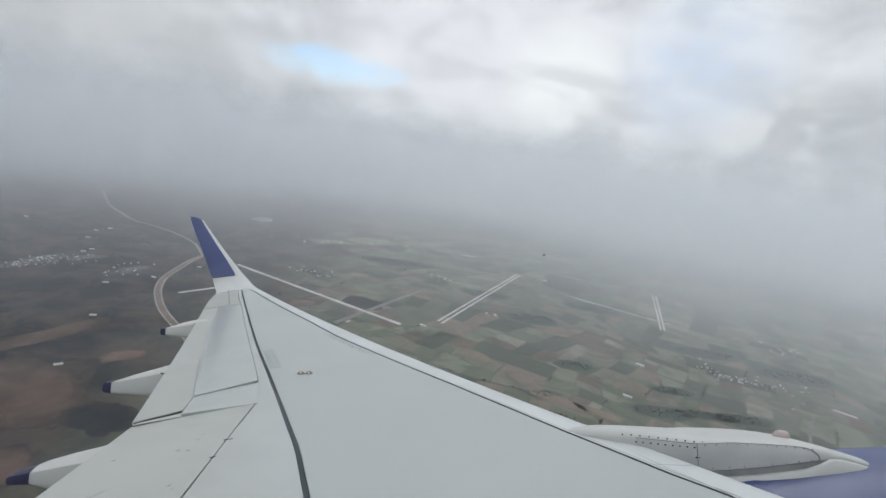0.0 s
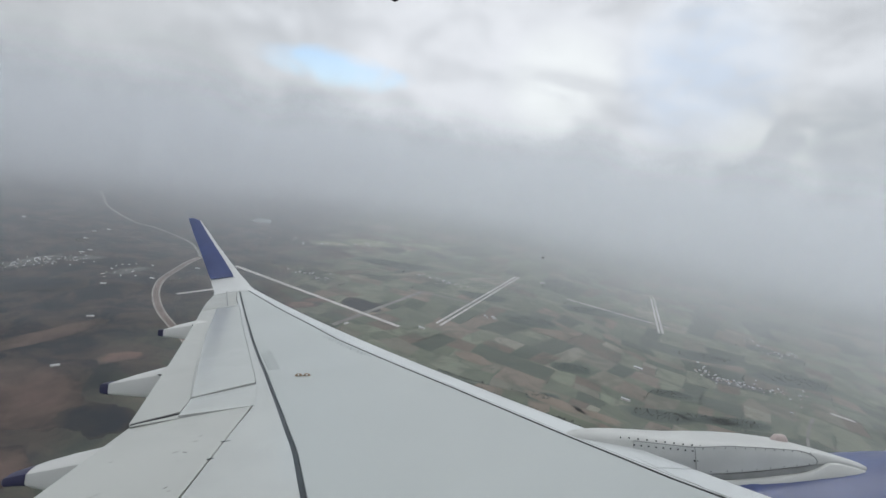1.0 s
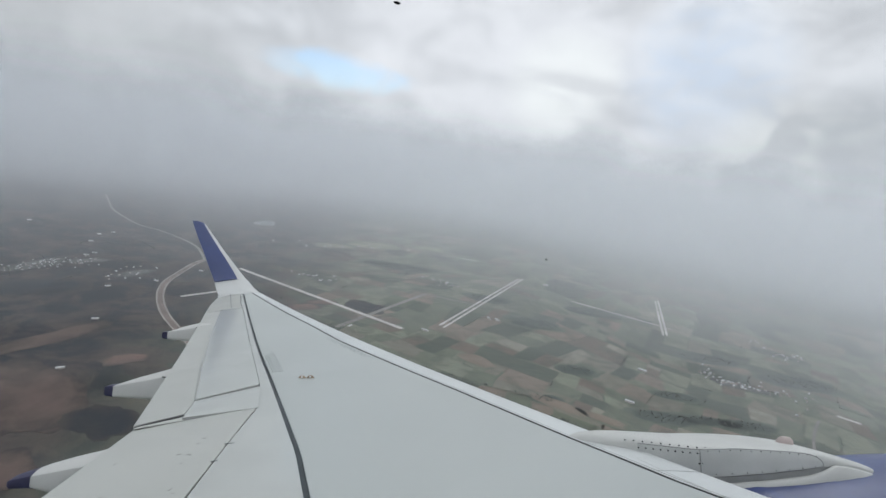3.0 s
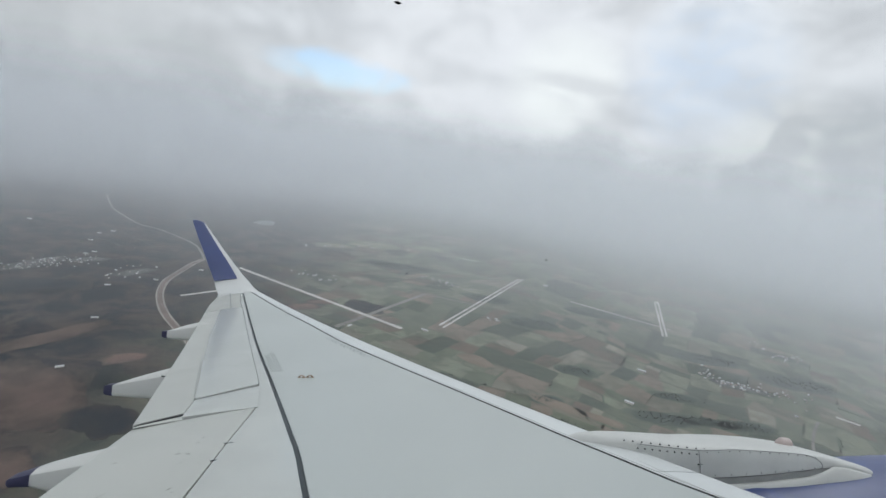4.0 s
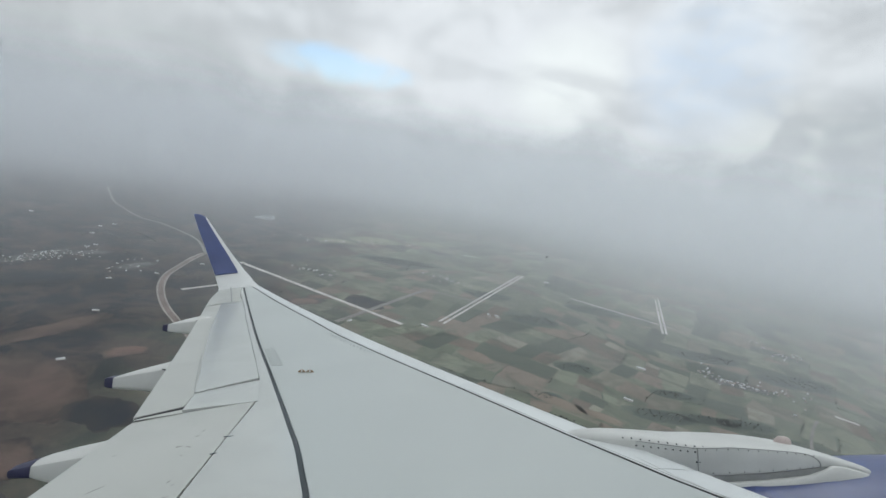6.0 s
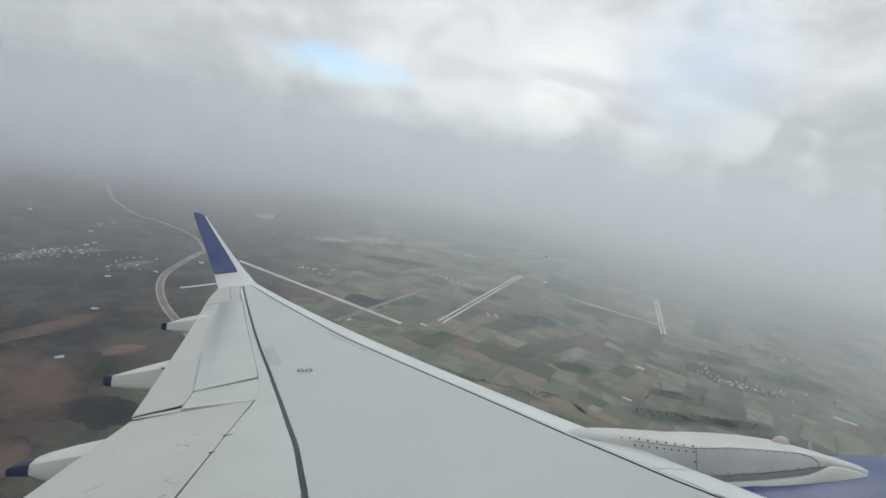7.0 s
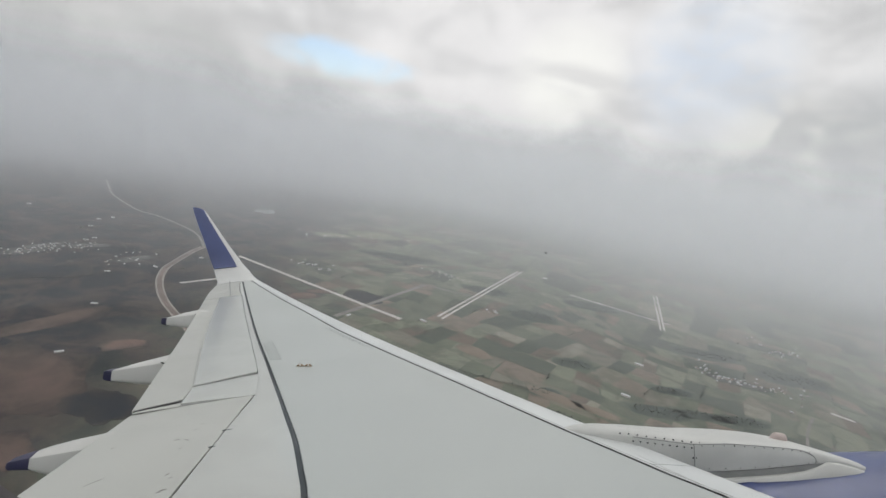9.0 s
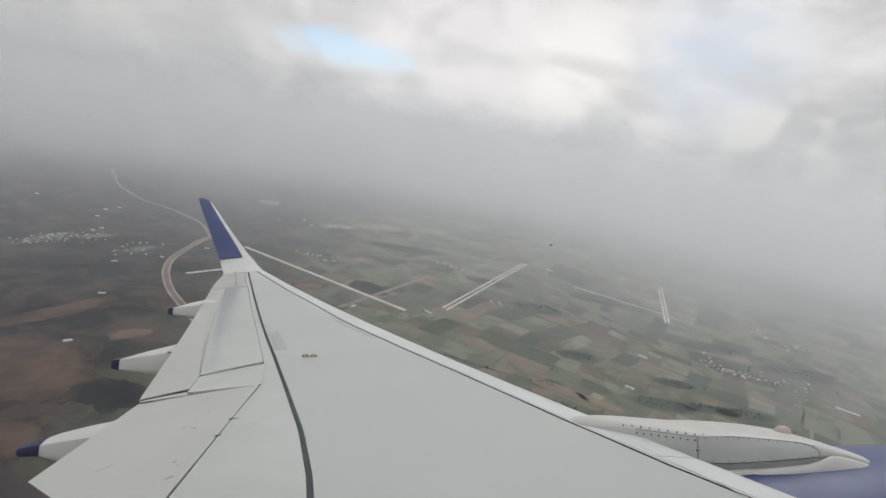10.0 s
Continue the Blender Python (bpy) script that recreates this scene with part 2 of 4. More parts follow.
def between(line, y0, y1):
    """The stretch of a line from y0 to y1."""
    def at(y):
        for a, b in zip(line, line[1:]):
            if a[1] <= y <= b[1]:
                k = (y - a[1]) / (b[1] - a[1])
                return (a[0] + (b[0] - a[0]) * k, y)
        return line[-1] if y > line[-1][1] else line[0]
    return [at(y0)] + [p for p in line if y0 < p[1] < y1] + [at(y1)]


def moved(line, dx):
    return [(x + dx, y) for x, y in line]


def skin_seam(name, line, width, mat, dz=0.003):
    """A thin joint or mark lying on the upper skin along a line of (x, y)."""
    sides = []
    for s in (0.5, -0.5):
        row = []
        for i, p in enumerate(line):
            a, b = line[max(0, i - 1)], line[min(len(line) - 1, i + 1)]
            l = math.dist(a, b)
            row.append((p[0] + s * width * (b[1] - a[1]) / l, p[1] - s * width * (b[0] - a[0]) / l))
        sides.append(row)
    return panel(name, sides[0], sides[1], mat, airliner, 4 * len(line), 1, dz, thick=0.006, inset=0.0)


def build_wing():
    ys = [1.6 + (16.2 - 1.6) * i / 30 for i in range(31)]
    # the dark structure under the panels
    panel("wing_box", [(lead(y) - 0.08, y) for y in ys], [(trail(y) + 0.22, y) for y in ys], M_GAP, airliner, 60, 12, -0.04, -0.05, 0.34, thick_back=0.06)
    panel("wing_skin", SLAT_LINE, moved(SEAL_LINE, 0.004), M_WING, airliner, 70, 16, label="plain grey upper wing skin")
    panel("seal_strip", moved(SEAL_LINE, 0.006), moved(SEAL_LINE, -0.032), M_SEAL, airliner, 70, 2, -0.004, inset=0.0, label="dark rubber seal strip")
    panel("rear_panel", moved(SEAL_LINE, -0.030), REAR_LINE, M_REAR, airliner, 70, 8, label="light grey spoiler panel")
    panel("shroud_panel", [(-5.312, 6.82), (-5.452, 7.60)], [(-5.92, 6.61), (-5.99, 7.13)], M_REAR, airliner, 8, 8, -0.0025, inset=0.001)
    # dark slab between the flaps, painted as the shade in their gap
    panel("flap_gap_shade", [(-5.92, 6.76), (-6.25, 6.475)], [(-5.925, 6.695), (-6.245, 6.452)], M_GAP, airliner, 8, 2, -0.012, inset=0.0)
    panel("flap_rib", [(-5.935, 6.70), (-6.25, 6.468)], [(-5.90, 6.585), (-6.24, 6.43)], M_FLAP, airliner, 8, 2, -0.018, inset=0.0, thick=0.01)
    panel("outer_panel", [(-5.494, 7.67)] + between(REAR_LINE, 7.7, 13.85), [(-6.0, 7.17), (-6.51, 8.98), (-7.02, 10.84), (-7.72, 13.8)], M_REAR, airliner, 40, 8, inset=0.001)
    panel("outboard_flap", [(-5.945, 6.74), (-5.995, 7.17), (-6.495, 8.98), (-7.005, 10.84), (-7.71, 13.78)], [(-6.26, 6.46)] + [(trail(y), y) for y in (8, 10, 12, 13.72)], M_FLAP, airliner, 40, 6, -0.006, -0.004, 0.12, thick_back=0.02)
    panel("aileron", between(REAR_LINE, 13.9, 15.95), [(trail(13.8) - 0.0, 13.8), (trail(15.0) + 0.02, 15.0), (-8.46, 15.95)], M_FLAP, airliner, 16, 6, -0.004, -0.004, 0.1, thick_back=0.02)
    panel("inboard_flap", [(-5.37, 1.6), (-5.352, 4.93), (-5.33, 6.826)], [(trail(1.6) - 0.10, 1.6), (trail(4.0) - 0.08, 4.0), (trail(5.0) - 0.05, 5.0), (-6.255, 6.445)], M_FLAP, airliner, 40, 10, -0.004, -0.036, 0.16, thick_back=0.02, label="scuffed pale flap, slightly lowered")
    skin_seam("panel_seam", [(-6.515, 8.92), (-6.372, 8.41), (-6.173, 7.725), (-6.004, 7.165)], 0.007, M_LINE)
    skin_seam("panel_seam", [(-6.53, 8.86), (-6.43, 8.97)], 0.010, M_LINE)
    skin_seam("panel_seam", [(-6.43, 8.95), (-5.985, 9.33)], 0.006, M_LINE)
    skin_seam("panel_seam", [(-6.74, 10.58), (-6.43, 10.88)], 0.008, M_LINE)
    skin_seam("panel_seam", [(-7.64, 13.75), (-7.22, 13.86)], 0.012, M_LINE)
    for y, ahead, wide in ((6.80, 0.085, 0.014), (5.915, 0.055, 0.016), (5.594, 0.02, 0.014)):
        x = between(REAR_LINE, y, 99)[0][0]
        skin_seam("hinge_mark", [(x - 0.02, y - 0.008), (x + ahead, y + 0.01)], wide, M_SEAL)
    panel("tip_panel", [(-7.66, 16.0), (-7.6, 16.36)], [(-8.44, 15.97), (-8.56, 16.36)], M_WHITE, airliner, 4, 6, 0.002)


def slat(name, y0, y1):
    """One leading-edge slat: from its rear line over the rounded nose and back below."""
    n = max(4, int((y1 - y0) * 5))
    sections = []
    for i in range(n + 1):
        y = y0 + (y1 - y0) * i / n
        xs = between(SLAT_LINE, y, 99)[0][0] + 0.062
        xl = lead(y)
        z = nose_height(y)
        d = min(0.3, 0.045 * (lead(y) - trail(y)) + 0.03)
        row = [(xs + (xl - xs) * k, y, top_height(xs + (xl - xs) * k, y) + (0.004 if k else 0.0)) for k in (0, 0.25, 0.5, 0.75, 0.92)]
        row += [(xl + 0.01, y, z - 0.012), (xl + 0.018, y, z - 0.05), (xl - 0.005, y, z - 0.12), (xl - 0.1, y, z - d - 0.05), (xs, y, z - d - 0.07)]
        sections.append(row)
    return smooth(part(name, loft(sections), M_SLAT, airliner, "pale worn leading-edge slat"))


def build_slats():
    for y0, y1 in ((1.6, 5.32), (5.33, 6.05), (6.06, 7.38), (7.385, 10.2), (10.205, 13.2), (13.205, 16.14)):
        slat("slat", y0, y1)
    panel("slat_edge", moved(SLAT_LINE, 0.056), moved(SLAT_LINE, 0.022), M_SLAT, airliner, 70, 2, 0.002, inset=0.0)
    seam = [(-2.42, 6.43), (-2.80, 7.0), (-3.07, 7.42), (-3.5, 8.35), (-3.93, 9.3)]
    panel("slat_seam", moved(seam, 0.004), moved(seam, -0.004), M_GREYSIDE, airliner, 24, 1, 0.007, inset=0.0, thick=0.01)
    skin_seam("slat_seam", [(-1.85, 4.7), (-1.89, 4.889), (-2.018, 5.186), (-2.166, 5.634), (-2.31, 5.97)], 0.008, M_GREYSIDE, 0.008)
    skin_seam("slat_seam", [(-2.38, 5.985), (-2.30, 6.04), (-2.227, 6.064), (-2.16, 6.08), (-2.11, 6.075), (-2.065, 6.0)], 0.014, M_LINE, 0.008)
    panel("slat_gap", moved(SLAT_LINE, 0.024), moved(SLAT_LINE, -0.008), M_GAP, airliner, 70, 2, 0.003, inset=0.0, label="dark gap behind the slats")


def foil(xl, xt, y, z, zt, t, n=9, begin=0.0, grow=0.0):
    """A closed thin section from leading to trailing edge, or from a share of the chord on; t is its half thickness, across y."""
    up, low = [], []
    for i in range(n):
        k = begin + (1.0 - begin) * i / (n - 1)
        w = t * (math.sin(math.pi * min(1.0, k ** 0.6)) * 0.9 + 0.1) + grow
        p = Vector((xl + (xt - xl) * k, y, z + (zt - z) * k))
        up.append((p.x, p.y - w, p.z + 0.4 * w))
        low.append((p.x, p.y + w, p.z - 0.4 * w))
    return up + low[::-1]


def build_winglet():
    rows = [(-7.36, -8.44, 16.1, 2.01, 1.88, 0.075), (-7.49, -8.53, 16.3, 2.08, 1.93, 0.07), (-7.65, -8.62, 16.49, 2.19, 2.03, 0.063), (-7.80, -8.72, 16.65, 2.33, 2.17, 0.055), (-8.0, -8.82, 16.8, 2.50, 2.35, 0.05),
            (-8.40, -9.07, 17.04, 2.92, 2.76, 0.045), (-8.8, -9.36, 17.3, 3.35, 3.27, 0.04), (-9.18, -9.66, 17.58, 3.78, 3.75, 0.033), (-9.48, -9.88, 17.82, 4.10, 4.14, 0.025), (-9.57, -9.93, 17.87, 4.2, 4.23, 0.02), (-9.74, -9.95, 17.9, 4.27, 4.28, 0.012)]
    winglet = smooth(part("winglet", loft([foil(*r) for r in rows]), M_WHITE, airliner, "upturned winglet, indigo with a white leading edge"))
    blue = []
    for row, k in zip(rows[4:], (0.235, 0.19, 0.18, 0.17, 0.13, 0.06, 0.0)):
        blue.append(foil(*row, begin=k, grow=0.006))
    blue.insert(0, foil(-7.92, -8.79, 16.735, 2.42, 2.325, 0.055, begin=0.27, grow=0.006))
    smooth(part("blue_panel", loft(blue), M_BLUE, winglet, "indigo paint"))


def keel(x, y, ridge, crown, low, half):
    """A flap fairing's section: flat flanks, a crowned top, a rounded belly."""
    tall = ridge - low
    near = [(0.0, low), (0.6, low + 0.02 * tall), (0.88, low + 0.07 * tall), (0.97, low + 0.16 * tall), (1.0, low + 0.28 * tall), (1.0, ridge - 0.12 * tall), (0.97, ridge - 0.02 * tall), (0.9, ridge + 0.06 * (crown - ridge)), (0.5, ridge + 0.72 * (crown - ridge)), (0.0, crown)]
    return [(x, y - half * k, z) for k, z in near] + [(x, y + half * k, z) for k, z in near[-2:0:-1]]


FAIRINGS = (
    (6.05, [(-4.6, 0.15, 0.20, 0.0, 0.1), (-5.4, 0.25, 0.30, -0.05, 0.13), (-6.2, 0.31, 0.385, 0.0, 0.13), (-6.45, 0.268, 0.325, 0.06, 0.13), (-6.62, 0.233, 0.276, 0.105, 0.126), (-6.70, 0.217, 0.245, 0.127, 0.118)], [(-6.79, 0.198, 0.218, 0.122, 0.108), (-6.85, 0.184, 0.196, 0.116, 0.095), (-6.875, 0.168, 0.176, 0.124, 0.075)]),
    (8.7, [(-5.4, 0.45, 0.50, 0.3, 0.1), (-6.0, 0.55, 0.62, 0.22, 0.13), (-6.81, 0.625, 0.704, 0.31, 0.13), (-7.176, 0.549, 0.593, 0.34, 0.13), (-7.426, 0.497, 0.507, 0.36, 0.126)], [(-7.50, 0.496, 0.502, 0.368, 0.122), (-7.53, 0.485, 0.49, 0.378, 0.105)]),
    (12.2, [(-6.6, 0.95, 1.0, 0.8, 0.1), (-7.1, 1.1, 1.2, 0.8, 0.13), (-7.6, 1.15, 1.237, 0.845, 0.13), (-7.904, 1.094, 1.152, 0.876, 0.13), (-8.169, 1.045, 1.055, 0.904, 0.126)], [(-8.24, 1.044, 1.05, 0.91, 0.122), (-8.27, 1.034, 1.038, 0.92, 0.105)]))


def build_fairings():
    for y, rows, tip in FAIRINGS:
        body = smooth(part("flap_fairing", loft([keel(x, y, r, c, l, h) for x, r, c, l, h in rows]), M_FAIRING, airliner, "white canoe-shaped flap track fairing"), 28)
        x, r, c, l, h = rows[-1]
        ends = [keel(x + 0.002, y, r + 0.004, c + 0.004, l - 0.004, h + 0.004)] + [keel(a, y, *rest) for a, *rest in tip]
        smooth(part("tip_cap", loft(ends), M_CAP, body, "dark indigo tip"), 28)
        # the slot of the hinge near the wing
        if y > 7:
            x, r, c, l, h = rows[2]
            bm = bmesh.new()
            bmesh.ops.create_cube(bm, size=1.0, matrix=pose(x - 0.03, y - h, r - 0.012, 0, 10, 0) @ Matrix.Diagonal((0.05, 0.012, 0.016, 1)))
            bmesh.ops.bevel(bm, geom=bm.edges[:], offset=0.003, segments=1, affect="EDGES")
            part("hinge_slot", bm, M_GAP, body, "dark hinge slot")


def build_engine():
    y0, axis = 5.75, -0.785
    # nacelle: turned about its axis
    prof = [(2.55, 0.86), (2.62, 0.93), (2.55, 1.0), (2.2, 1.06), (1.5, 1.095), (0.6, 1.09), (-0.3, 1.07), (-1.2, 1.03), (-2.0, 0.92), (-2.0, 0.86), (-1.0, 0.84), (1.0, 0.84), (2.4, 0.84)]
    n = 64
    sections = []
    for i in range(n):
        a = 2 * math.pi * i / n
        sections.append([(x, y0 + r * math.cos(a), axis + r * math.sin(a)) for x, r in prof])
    sections.append(sections[0])
    bm = bmesh.new()
    rows = [[bm.verts.new(p) for p in s] for s in sections[:-1]]
    for a, b in zip(rows, rows[1:] + rows[:1]):
        for i in range(len(prof)):
            j = (i + 1) % len(prof)
            bm.faces.new((a[i], a[j], b[j], b[i]))
    nacelle = smooth(part("engine_nacelle", bm, M_BLUE, airliner, "indigo engine nacelle"))
    bm = bmesh.new()
    bmesh.ops.create_cone(bm, cap_ends=True, segments=40, radius1=0.8, radius2=0.8, depth=0.1, matrix=pose(1.2, y0, axis, 0, 90, 0))
    part("fan_disc", bm, M_GAP, nacelle)
    # pylon fairing: a low crowned roof, flat flanks with access panels, a recessed channel and a lip on the nacelle
    tops = [(-2.55, 0.43, 0.06, 6.08), (-2.4, 0.48, 0.11, 6.03), (-2.25, 0.500, 0.14, 5.98), (-2.05, 0.506, 0.17, 5.92), (-1.86, 0.503, 0.21, 5.86), (-1.64, 0.498, 0.25, 5.80), (-1.4, 0.490, 0.277, 5.765), (-1.11, 0.479, 0.29, 5.75), (-0.86, 0.462, 0.29, 5.75),
            (-0.7, 0.445, 0.285, 5.75), (-0.56, 0.426, 0.28, 5.75), (-0.45, 0.405, 0.278, 5.75), (-0.34, 0.379, 0.275, 5.75), (-0.2, 0.347, 0.27, 5.75), (-0.06, 0.308, 0.25, 5.75), (0.0, 0.285, 0.22, 5.75)]

    def roof(x):
        for a, b in zip(tops, tops[1:]):
            if a[0] <= x <= b[0]:
                k = (x - a[0]) / (b[0] - a[0])
                return [a[n] + (b[n] - a[n]) * k for n in (1, 2, 3)]
        return tops[-1][1:]

    def sill(x, z):
        """The height of the channel's upper edge, which climbs towards the intake."""
        return min(0.256 + 0.078 * (x + 1.44), z - 0.055)

    def brow(x, z):
        """The height of the seam between flank and roof."""
        return z - (0.045 if x < -1.6 else 0.014 if x > -1.35 else 0.014 + 0.031 * (-1.35 - x) / 0.25)

    def rib(x, shares, out=0.0):
        """Points of the near flank: (share of the half width, share of the way from sill to brow)."""
        z, h, mid = roof(x)
        low, high = sill(x, z), brow(x, z)
        return [(x, mid - h * k - out, low + (high - low) * q) for k, q in shares]

    secs = []
    for x, z, h, mid in tops:
        low, high = sill(x, z), brow(x, z)
        deep = 0.055 * max(0.06, min(1.0, (-0.44 - x) / 0.2))
        row = [(1.2, -0.05), (1.16, low - 0.10), (1.09, low - deep - 0.008), (1.06, low - deep), (1.0 - deep, low - deep + 0.004), (1.0 - 0.8 * deep, low - 0.003), (1.0, low), (1.0, low + 0.5 * (high - low)), (0.97, high - 0.012), (0.93, high), (0.80, high + 0.5 * (z - high)), (0.5, z - 0.12 * (z - high)), (0.0, z)]
        row = [(x, mid - h * k, q) for k, q in row]
        row += [(p[0], 2 * mid - p[1], p[2]) for p in row[-2::-1]]
        secs.append(row)
    pylon = smooth(part("pylon", loft(secs), M_FAIRING, airliner, "white engine pylon fairing"), 42)
    # access panels on the flank, each a thin plate with a rounded front end
    for x0, x1 in ((-2.03, -1.612), (-1.602, -0.56)):
        plate = []
        for i in range(17):
            x = x0 + (x1 - x0) * i / 16
            curve = 0.42 * max(0.0, (i - 12) / 4) ** 2.5 if x1 > -1 else 0.0
            outer = rib(x, ((1.0, 0.03), (1.004, 0.45), (0.985, 0.9 - curve), (0.965, 0.965 - curve)), 0.005)
            plate.append(outer + [(p[0], p[1] + 0.02, p[2]) for p in outer[::-1]])
        smooth(part("access_panel", loft(plate), M_GREYSIDE, pylon, "grey access panel"))
    # dark plate along the channel, its grey painted as the overhang's shade
    channel = []
    for i in range(14):
        x = -1.75 + 1.27 * i / 13
        z, h, mid = roof(x)
        low = sill(x, z)
        outer = [(x, mid - h * 1.0 - 0.002, low - 0.050), (x, mid - h * 1.0 - 0.001, low - 0.004)]
        channel.append(outer + [(p[0], p[1] + 0.025, p[2]) for p in outer[::-1]])
    smooth(part("lower_channel", loft(channel), M_RECESS_SHADE, pylon, "dark strip painted as shade in the recess under the panel"))
    # seams: along the brow, round the panel's front end, and ahead of the pylon's nose
    def flank_seam(points, thick):
        curve = bpy.data.curves.new("seam", "CURVE")
        curve.dimensions, curve.bevel_depth, curve.bevel_resolution = "3D", thick, 1
        line = curve.splines.new("POLY")
        line.points.add(len(points) - 1)
        for p, q in zip(line.points, points):
            p.co = (*q, 1.0)
        curve.materials.append(M_LINE)
        new("panel_seam", curve).parent = pylon

    edge = [rib(-2.03 + 1.31 * i / 20, ((0.955, 0.985),), 0.006)[0] for i in range(21)]
    edge += [rib(x, ((k, q),), 0.006)[0] for x, k, q in ((-0.66, 0.96, 0.94), (-0.61, 0.98, 0.80), (-0.575, 1.0, 0.55), (-0.56, 1.0, 0.25), (-0.57, 1.0, 0.02))]
    flank_seam(edge, 0.004)
    flank_seam([rib(-1.607, ((k, q),), 0.006)[0] for k, q in ((1.0, 0.02), (1.004, 0.45), (0.985, 0.9), (0.955, 0.985))], 0.004)
    nose = []
    for k in (1.04, 0.95, 0.8, 0.55):
        z, h, mid = roof(-0.22)
        nose.append((-0.22 - 0.12 * (1 - k), mid - h * k, z - 0.075 * k ** 2 + 0.002))
    flank_seam(nose, 0.003)
    # vent hump on the far side of the roof
    bm = bmesh.new()
    bmesh.ops.create_uvsphere(bm, u_segments=16, v_segments=8, radius=1.0, matrix=pose(-0.60, 5.80, 0.435) @ Matrix.Diagonal((0.085, 0.04, 0.058, 1)))
    for v in bm.verts:
        v.co.z += 0.012 * noise.noise(v.co * 25.0)
    smooth(part("vent_hump", bm, M_HUMP, pylon, "pinkish vent hump"))
    rivet = bpy.data.meshes.new("fastener")
    bm = bmesh.new()
    bmesh.ops.create_cone(bm, cap_ends=True, segments=6, radius1=0.0055, radius2=0.005, depth=0.006)
    bm.to_mesh(rivet)
    bm.free()
    rivet.materials.append(M_GAP)
    for row, side, count, first, last in ((1.06, 0.93, 10, -2.12, -1.56), (0.86, 1.0, 9, -2.03, -1.63), (0.93, 0.985, 12, -1.55, -0.62), (0.10, 1.002, 8, -1.5, -0.64), (0.5, 1.006, 2, -1.62, -1.595)):
        for i in range(count):
            x = first + (last - first) * i / (count - 1)
            r = new("fastener", rivet)
            r.parent = pylon
            r.matrix_basis = pose(*rib(x, ((side, row),), 0.009)[0], 70, 0, 0) @ Matrix.Scale(1.25 if x < -1.6 else 0.8, 4)


def build_marks():
    # double-humped rope bracket on the upper skin
    for dx in (0.0, 0.095):
        pts = []
        for i in range(13):
            k = i / 12
            x = -5.10 + dx + 0.09 * k
            pts.append((x, 7.89, top_height(x, 7.89) + 0.004 + 0.028 * math.sin(math.pi * k) ** 0.8))
        bm = bmesh.new()
        foot = [(p[0], p[1], top_height(p[0], p[1]) + 0.002) for p in pts]
        near, far = ([[bm.verts.new((p[0], p[1] + d, p[2])) for p in row] for row in (pts, foot)] for d in (-0.012, 0.012))
        for i in range(12):
            for a, b in ((near[0], near[1]), (far[0], far[1]), (near[0], far[0]), (near[1], far[1])):
                bm.faces.new((a[i], a[i + 1], b[i + 1], b[i]))
        bracket = part("rope_bracket", bm, M_ORANGE, airliner, "small orange wing bracket")
        bm = bmesh.new()
        bmesh.ops.create_cone(bm, cap_ends=True, segments=16, radius1=0.011, radius2=0.011, depth=0.006, matrix=pose(-5.055 + dx, 7.876, top_height(-5.055 + dx, 7.876) + 0.018, 90, 0, 0))
        part("bracket_eye", bm, M_EYE, bracket, "pale round hole")


def slab_bars(name, bars, mat, label):
    """Small raised bars on the wing skin: (x, y, length along x, length along y)."""
    bm = bmesh.new()
    for x, y, lx, ly in bars:
        top, low = [], []
        for sx, sy in ((-1, -1), (1, -1), (1, 1), (-1, 1)):
            px, py = x + sx * lx / 2, y + sy * ly / 2
            z = top_height(px, py)
            top.append(bm.verts.new((px, py, z + 0.004)))
            low.append(bm.verts.new((px, py, z - 0.004)))
        bm.faces.new(top)
        bm.faces.new(low)
        for i in range(4):
            bm.faces.new((top[i], top[(i + 1) % 4], low[(i + 1) % 4], low[i]))
    return tagged(part(name, bm, mat, airliner, label), kind="stuff")


SMUDGES = [
    (-5.637, 5.782, 0.07, 0.02, 20),
    (-5.564, 5.765, 0.06, 0.025, -30),
    (-5.559, 5.614, 0.03, 0.015, 0),
    (-5.482, 5.203, 0.05, 0.02, 60),
    (-5.442, 5.151, 0.03, 0.012, 20),
    (-5.429, 4.994, 0.06, 0.02, 40),
    (-5.444, 4.971, 0.04, 0.015, 10),
    (-5.560, 6.082, 0.04, 0.015, 50),
    (-5.337, 5.903, 0.1, 0.008, 75),
    (-5.339, 5.589, 0.05, 0.008, 30),
    (-5.893, 5.186, 0.16, 0.008, 55),
    (-5.320, 6.805, 0.1, 0.008, 80),
    (-6.042, 5.719, 0.05, 0.012, 30),
    (-5.567, 5.973, 0.05, 0.012, 10),
]


